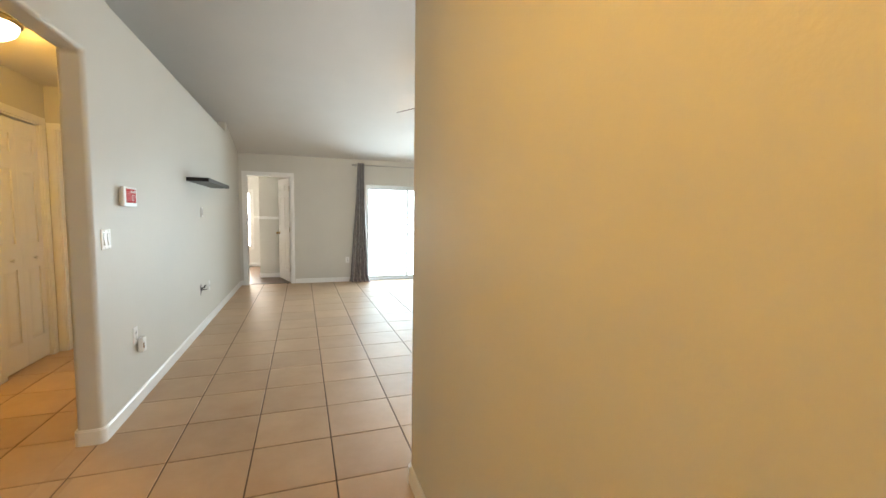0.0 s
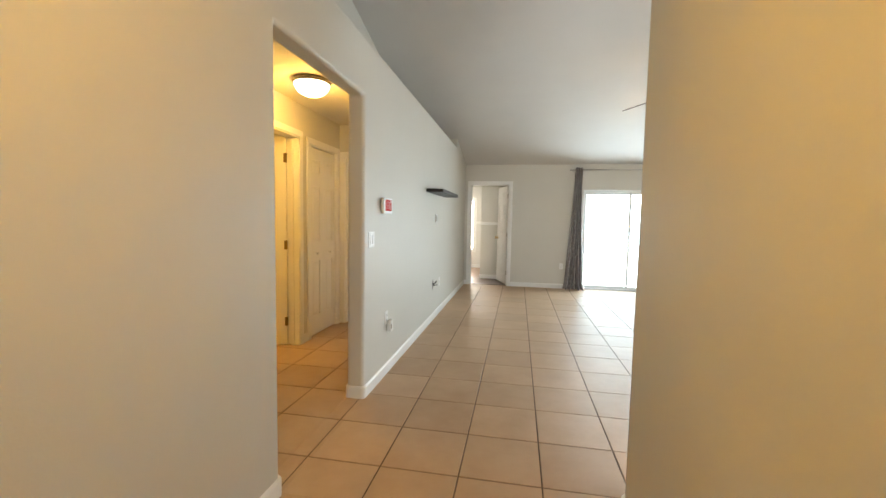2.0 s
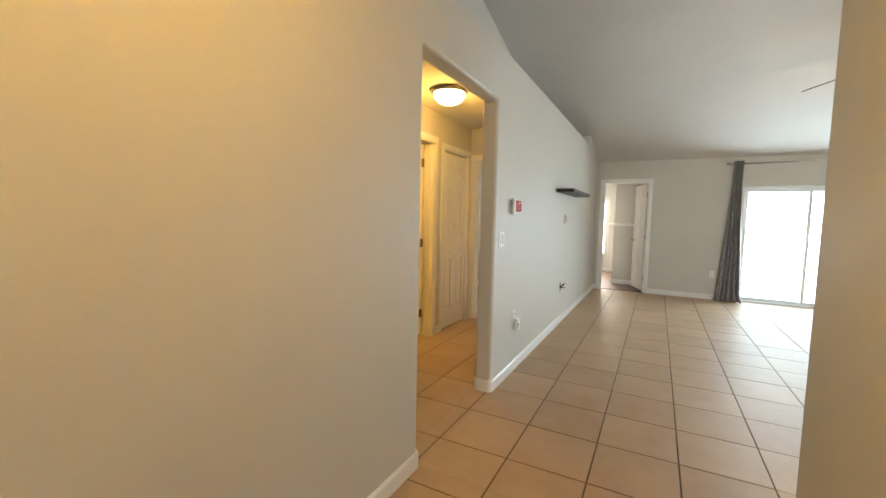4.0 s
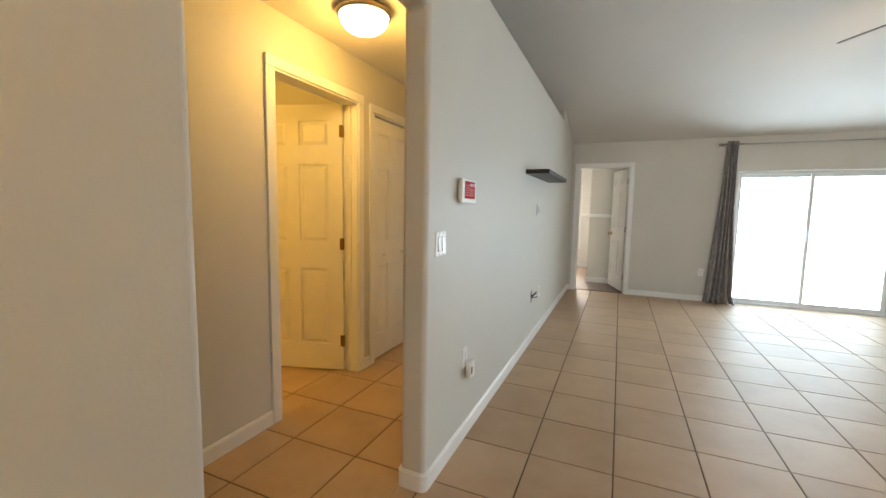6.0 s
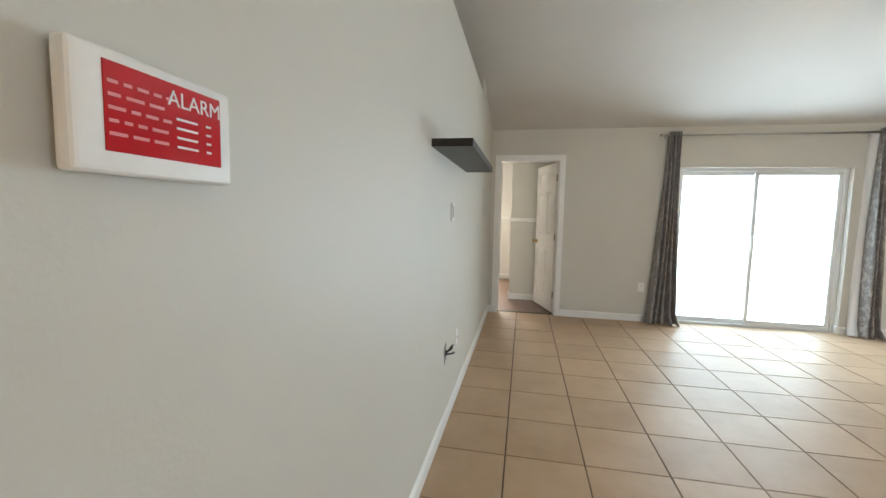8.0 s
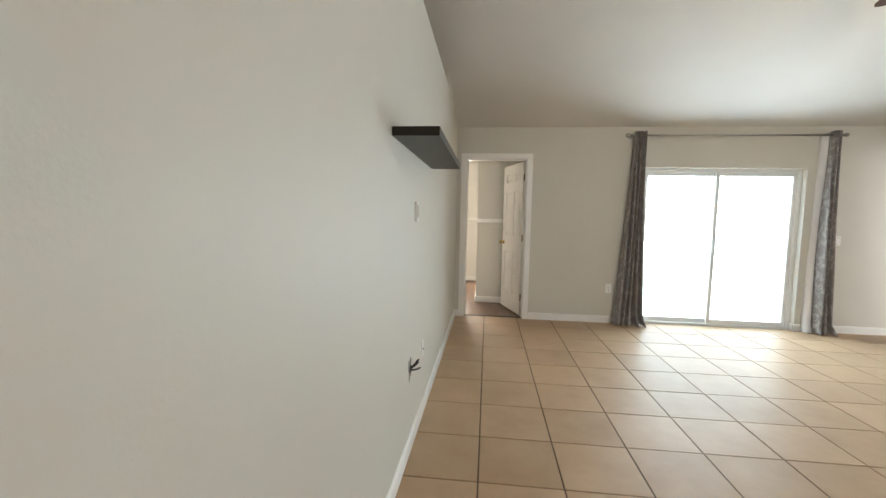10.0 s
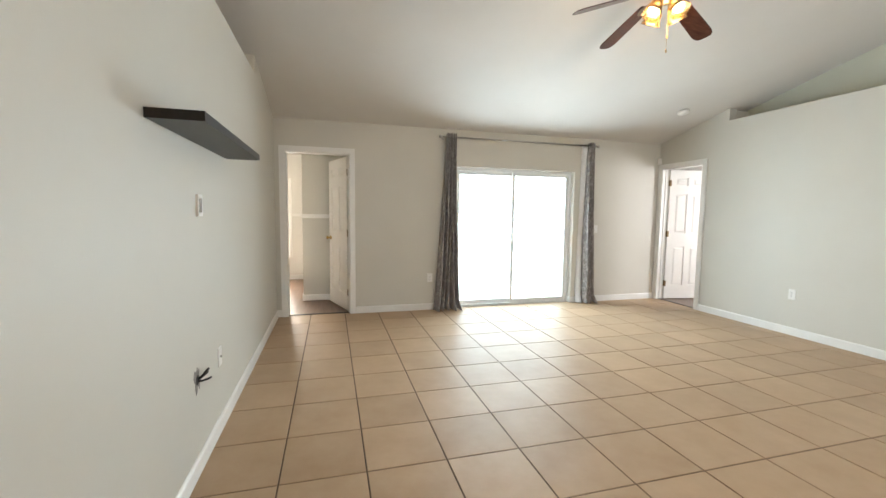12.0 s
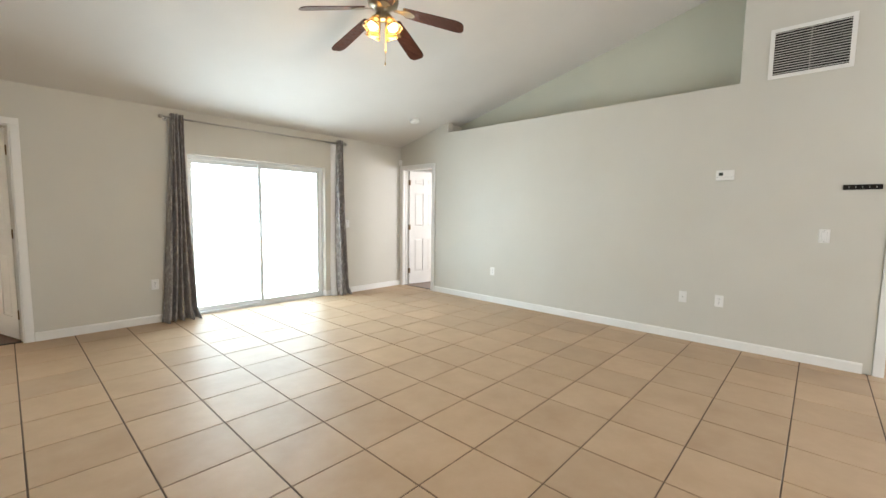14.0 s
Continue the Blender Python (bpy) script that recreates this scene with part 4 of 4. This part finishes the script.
def return_vent():
    th = thing("return_air_vent", "white louvred return air grille high on the wall", "vent")
    w, h, f = 0.556, 0.432, 0.032
    # Flat black sheet on the wall gives the dark between the slats
    part("backing", soft_box(-w / 2 + 0.01, w / 2 - 0.01, -h / 2 + 0.01, h / 2 - 0.01, 0.0005, 0.003, 0.0005, 1), M_GAP, th, "black sheet for the shade behind the slats")
    for x0, x1, y0, y1 in ((-w / 2, -w / 2 + f, -h / 2, h / 2), (w / 2 - f, w / 2, -h / 2, h / 2), (-w / 2 + f, w / 2 - f, h / 2 - f, h / 2), (-w / 2 + f, w / 2 - f, -h / 2, -h / 2 + f)):
        part("frame", soft_box(x0, x1, y0, y1, 0, 0.014, 0.003), M_PLASTIC, th)
    bm = bm_new()
    prism(bm, [(0.0052, 0.003), (0.0066, 0.003), (-0.0010, 0.0130), (-0.0028, 0.0130)], "x", -w / 2 + f, w / 2 - f)
    data = mesh_of("slat", bm, M_PLASTIC)
    n = 17
    for k in range(n):
        s = new("slat", data)
        s.parent = th
        s.location = (0, -h / 2 + f + (k + 0.5) * (h - 2 * f) / n, 0)
    part("mullion", soft_box(-0.004, 0.004, -h / 2 + f, h / 2 - f, 0.003, 0.0050, 0.0008, 1), M_SEAM, th)
    return on_wall(th, RIGHT, 4.714, 2.746, "west")


return_vent()


def smoke_detector():
    th = thing("smoke_detector", "round white smoke detector on the ceiling", "smoke detector")
    bm = bm_new()
    lathe(bm, [(0.070, 0.0), (0.070, -0.012), (0.062, -0.028), (0.045, -0.036), (0.01, -0.038)], (0, 0, 0), 32)
    part("housing", bm, M_PLASTIC, th, smooth=True)
    bm = bm_new()
    lathe(bm, [(0.012, -0.036), (0.012, -0.041), (0.002, -0.042)], (0, 0, 0), 16)
    part("test_button", bm, M_ROCKER, th)
    th.matrix_basis = Matrix.Translation((5.04, 9.08, roof(9.08))) @ Matrix.Rotation(-math.atan(SLOPE), 4, "X")
    return th


smoke_detector()


def motion_sensor():
    th = thing("corner_sensor", "small white alarm sensor in the corner", "sensor")
    part("housing", soft_box(-0.028, 0.028, -0.018, 0.018, -0.045, 0.045, 0.008, 3), M_PLASTIC, th)
    part("lens", soft_box(-0.016, 0.016, -0.0205, -0.016, -0.03, 0.005, 0.003, 2), M_ROCKER, th)
    th.matrix_basis = pose(RIGHT - 0.045, FAR - 0.045, 2.145, -8, 0, -45)
    return th


motion_sensor()


# ---- outside the glass door ----
bm = bm_new()
box(bm, -60, 60, 10.17, 90, -0.32, -0.10)
box(bm, -60, 60, -70, 10.16, -0.40, -0.13)
tagged(setting("ground", bm, M_GRASS, "lawn round the house", "ground"))
bm = bm_new()
box(bm, 2.26, 5.58, 10.17, 13.6, -0.099, -0.03)
setting("patio", bm, M_PATIO, "pale concrete patio outside the glass door", "patio")


def neighbour_house():
    th = thing("neighbour_house", "pale stucco house beyond the lawn", "house", (6, 40, -0.1))
    bm = bm_new()
    box(bm, -9, 9, 0, 9, 0, 2.9)
    part("wall", bm, M_STUCCO, th)
    bm = bm_new()
    prism(bm, [(-0.5, 2.9), (9.5, 2.9), (4.5, 5.2)], "x", -9.5, 9.5)
    part("roof", bm, M_PATIO, th)
    for x in (-6.5, -2.5, 2.5, 6.0):
        part("window", soft_box(x, x + 1.2, -0.03, 0.02, 1.0, 2.2, 0.01), M_LCD, th)
    return th


neighbour_house()


def shrub(x, y, size, seed):
    th = thing("shrub", "leafy green shrub at the lawn's edge", "shrub", (x, y, -0.1), "shrubs along the lawn")
    rnd = random.Random(seed)
    bm = bm_new()
    for k in range(6):
        a = rnd.random() * 6.28
        tube(bm, [(0, 0, 0), (0.15 * size * math.cos(a), 0.15 * size * math.sin(a), 0.5 * size), (0.35 * size * math.cos(a), 0.35 * size * math.sin(a), size)], 0.02, 5)
    part("stems", bm, M_BRONZE, th)
    verts, faces = [], []
    for k in range(900):
        d = Vector((rnd.gauss(0, 1), rnd.gauss(0, 1), rnd.gauss(0, 1))).normalized() * size * (0.45 + 0.45 * rnd.random() ** 0.5)
        c = Vector((d.x * 0.8, d.y * 0.8, abs(d.z) * 1.1 + 0.25 * size))
        u = Vector((rnd.gauss(0, 1), rnd.gauss(0, 1), rnd.gauss(0, 1))).normalized() * 0.07
        w = u.orthogonal().normalized() * 0.03
        n = len(verts)
        verts += [c - u, c + w, c + u, c - w]
        faces.append((n, n + 1, n + 2, n + 3))
    me = bpy.data.meshes.new("leaves")
    me.from_pydata([tuple(v) for v in verts], [], faces)
    me.materials.append(M_LEAF)
    lv = new("leaves", me)
    lv.parent = th
    return th


for x, y, size, seed in ((5.6, 19.0, 1.3, 1), (7.4, 20.5, 1.6, 2), (9.3, 19.5, 1.2, 3), (3.6, 22.0, 1.5, 4), (1.8, 21.0, 1.1, 5)):
    shrub(x, y, size, seed)


# ---- floor tiles, last ----
PITCH, JOINT, X0, Y0 = 0.4205, 0.008, 0.392, 6.282
TILE_TOP, TILE_LOW = 0.0, -0.012
spare = bm_new()
tile_data = {}


def tile_solid(bm, w, d, cx=0.0, cy=0.0):
    e, s = 0.0014, 0.0014
    rings = []
    for k, z in ((0.0, TILE_LOW), (0.0, TILE_TOP - s), (e, TILE_TOP)):
        hw, hd = w / 2 - k, d / 2 - k
        rings.append([bm.verts.new((cx + sx * hw, cy + sy * hd, z)) for sx, sy in ((-1, -1), (1, -1), (1, 1), (-1, 1))])
    for a, b in zip(rings, rings[1:]):
        for i in range(4):
            bm.faces.new((a[i], a[(i + 1) % 4], b[(i + 1) % 4], b[i]))
    bm.faces.new(rings[-1])


def lay(x0, x1, y0, y1, near):
    """Tiles on the one grid, clipped to a rectangle; `near` says which become pieces of their own."""
    for i in range(int((x0 - X0) // PITCH), int((x1 - X0) // PITCH) + 1):
        for j in range(int((y0 - Y0) // PITCH), int((y1 - Y0) // PITCH) + 1):
            a, b = max(x0, X0 + i * PITCH + JOINT / 2), min(x1, X0 + (i + 1) * PITCH - JOINT / 2)
            c, d = max(y0, Y0 + j * PITCH + JOINT / 2), min(y1, Y0 + (j + 1) * PITCH - JOINT / 2)
            if b - a < 0.012 or d - c < 0.012:
                continue
            cx, cy = (a + b) / 2, (c + d) / 2
            if near(cx, cy):
                key = (round(b - a, 3), round(d - c, 3))
                if key not in tile_data:
                    bm = bm_new()
                    tile_solid(bm, *key)
                    tile_data[key] = mesh_of("tile", bm, M_TILE)
                ob = new("tile", tile_data[key])
                ob.parent = FLOOR
                rnd = random.Random(i * 131 + j * 17)
                ob.location = (cx, cy, rnd.uniform(-0.0006, 0.0004))
                ob.rotation_euler = (rnd.uniform(-0.0012, 0.0012), rnd.uniform(-0.0012, 0.0012), 0)
            else:
                tile_solid(spare, b - a, d - c, cx, cy)


def in_view(cx, cy):
    return 3.2 < cy < FAR and -1.1 < cx < 5.6


lay(0.0, RIGHT, 3.46, FAR, in_view)
lay(-0.125, 0.0, 3.455, 4.508, lambda x, y: False)
lay(HALL, -0.126, 2.3, 6.56, lambda x, y: False)
lay(-3.38, HALL, 3.12, 6.5, lambda x, y: False)
lay(0.0, 1.585, -0.12, 3.46, lambda x, y: False)
lay(0.115, 0.885, FAR, FAR + 0.05, lambda x, y: False)
lay(2.30, 4.10, FAR, FAR + 0.06, lambda x, y: False)
lay(RIGHT, RIGHT + 0.05, 9.235, 9.955, lambda x, y: False)
lay(1.705, 8.0, -0.12, 3.46, lambda x, y: False)
lay(RIGHT, 8.0, 3.46, 4.15, lambda x, y: False)
lay(-2.28, -0.13, 6.56, 9.0, lambda x, y: False)
rest = new("tile_field", mesh_of("tile_field", spare, M_TILE))
rest.parent = FLOOR
tagged(rest, "tan ceramic tiles of the hall and entry", kind="stuff")
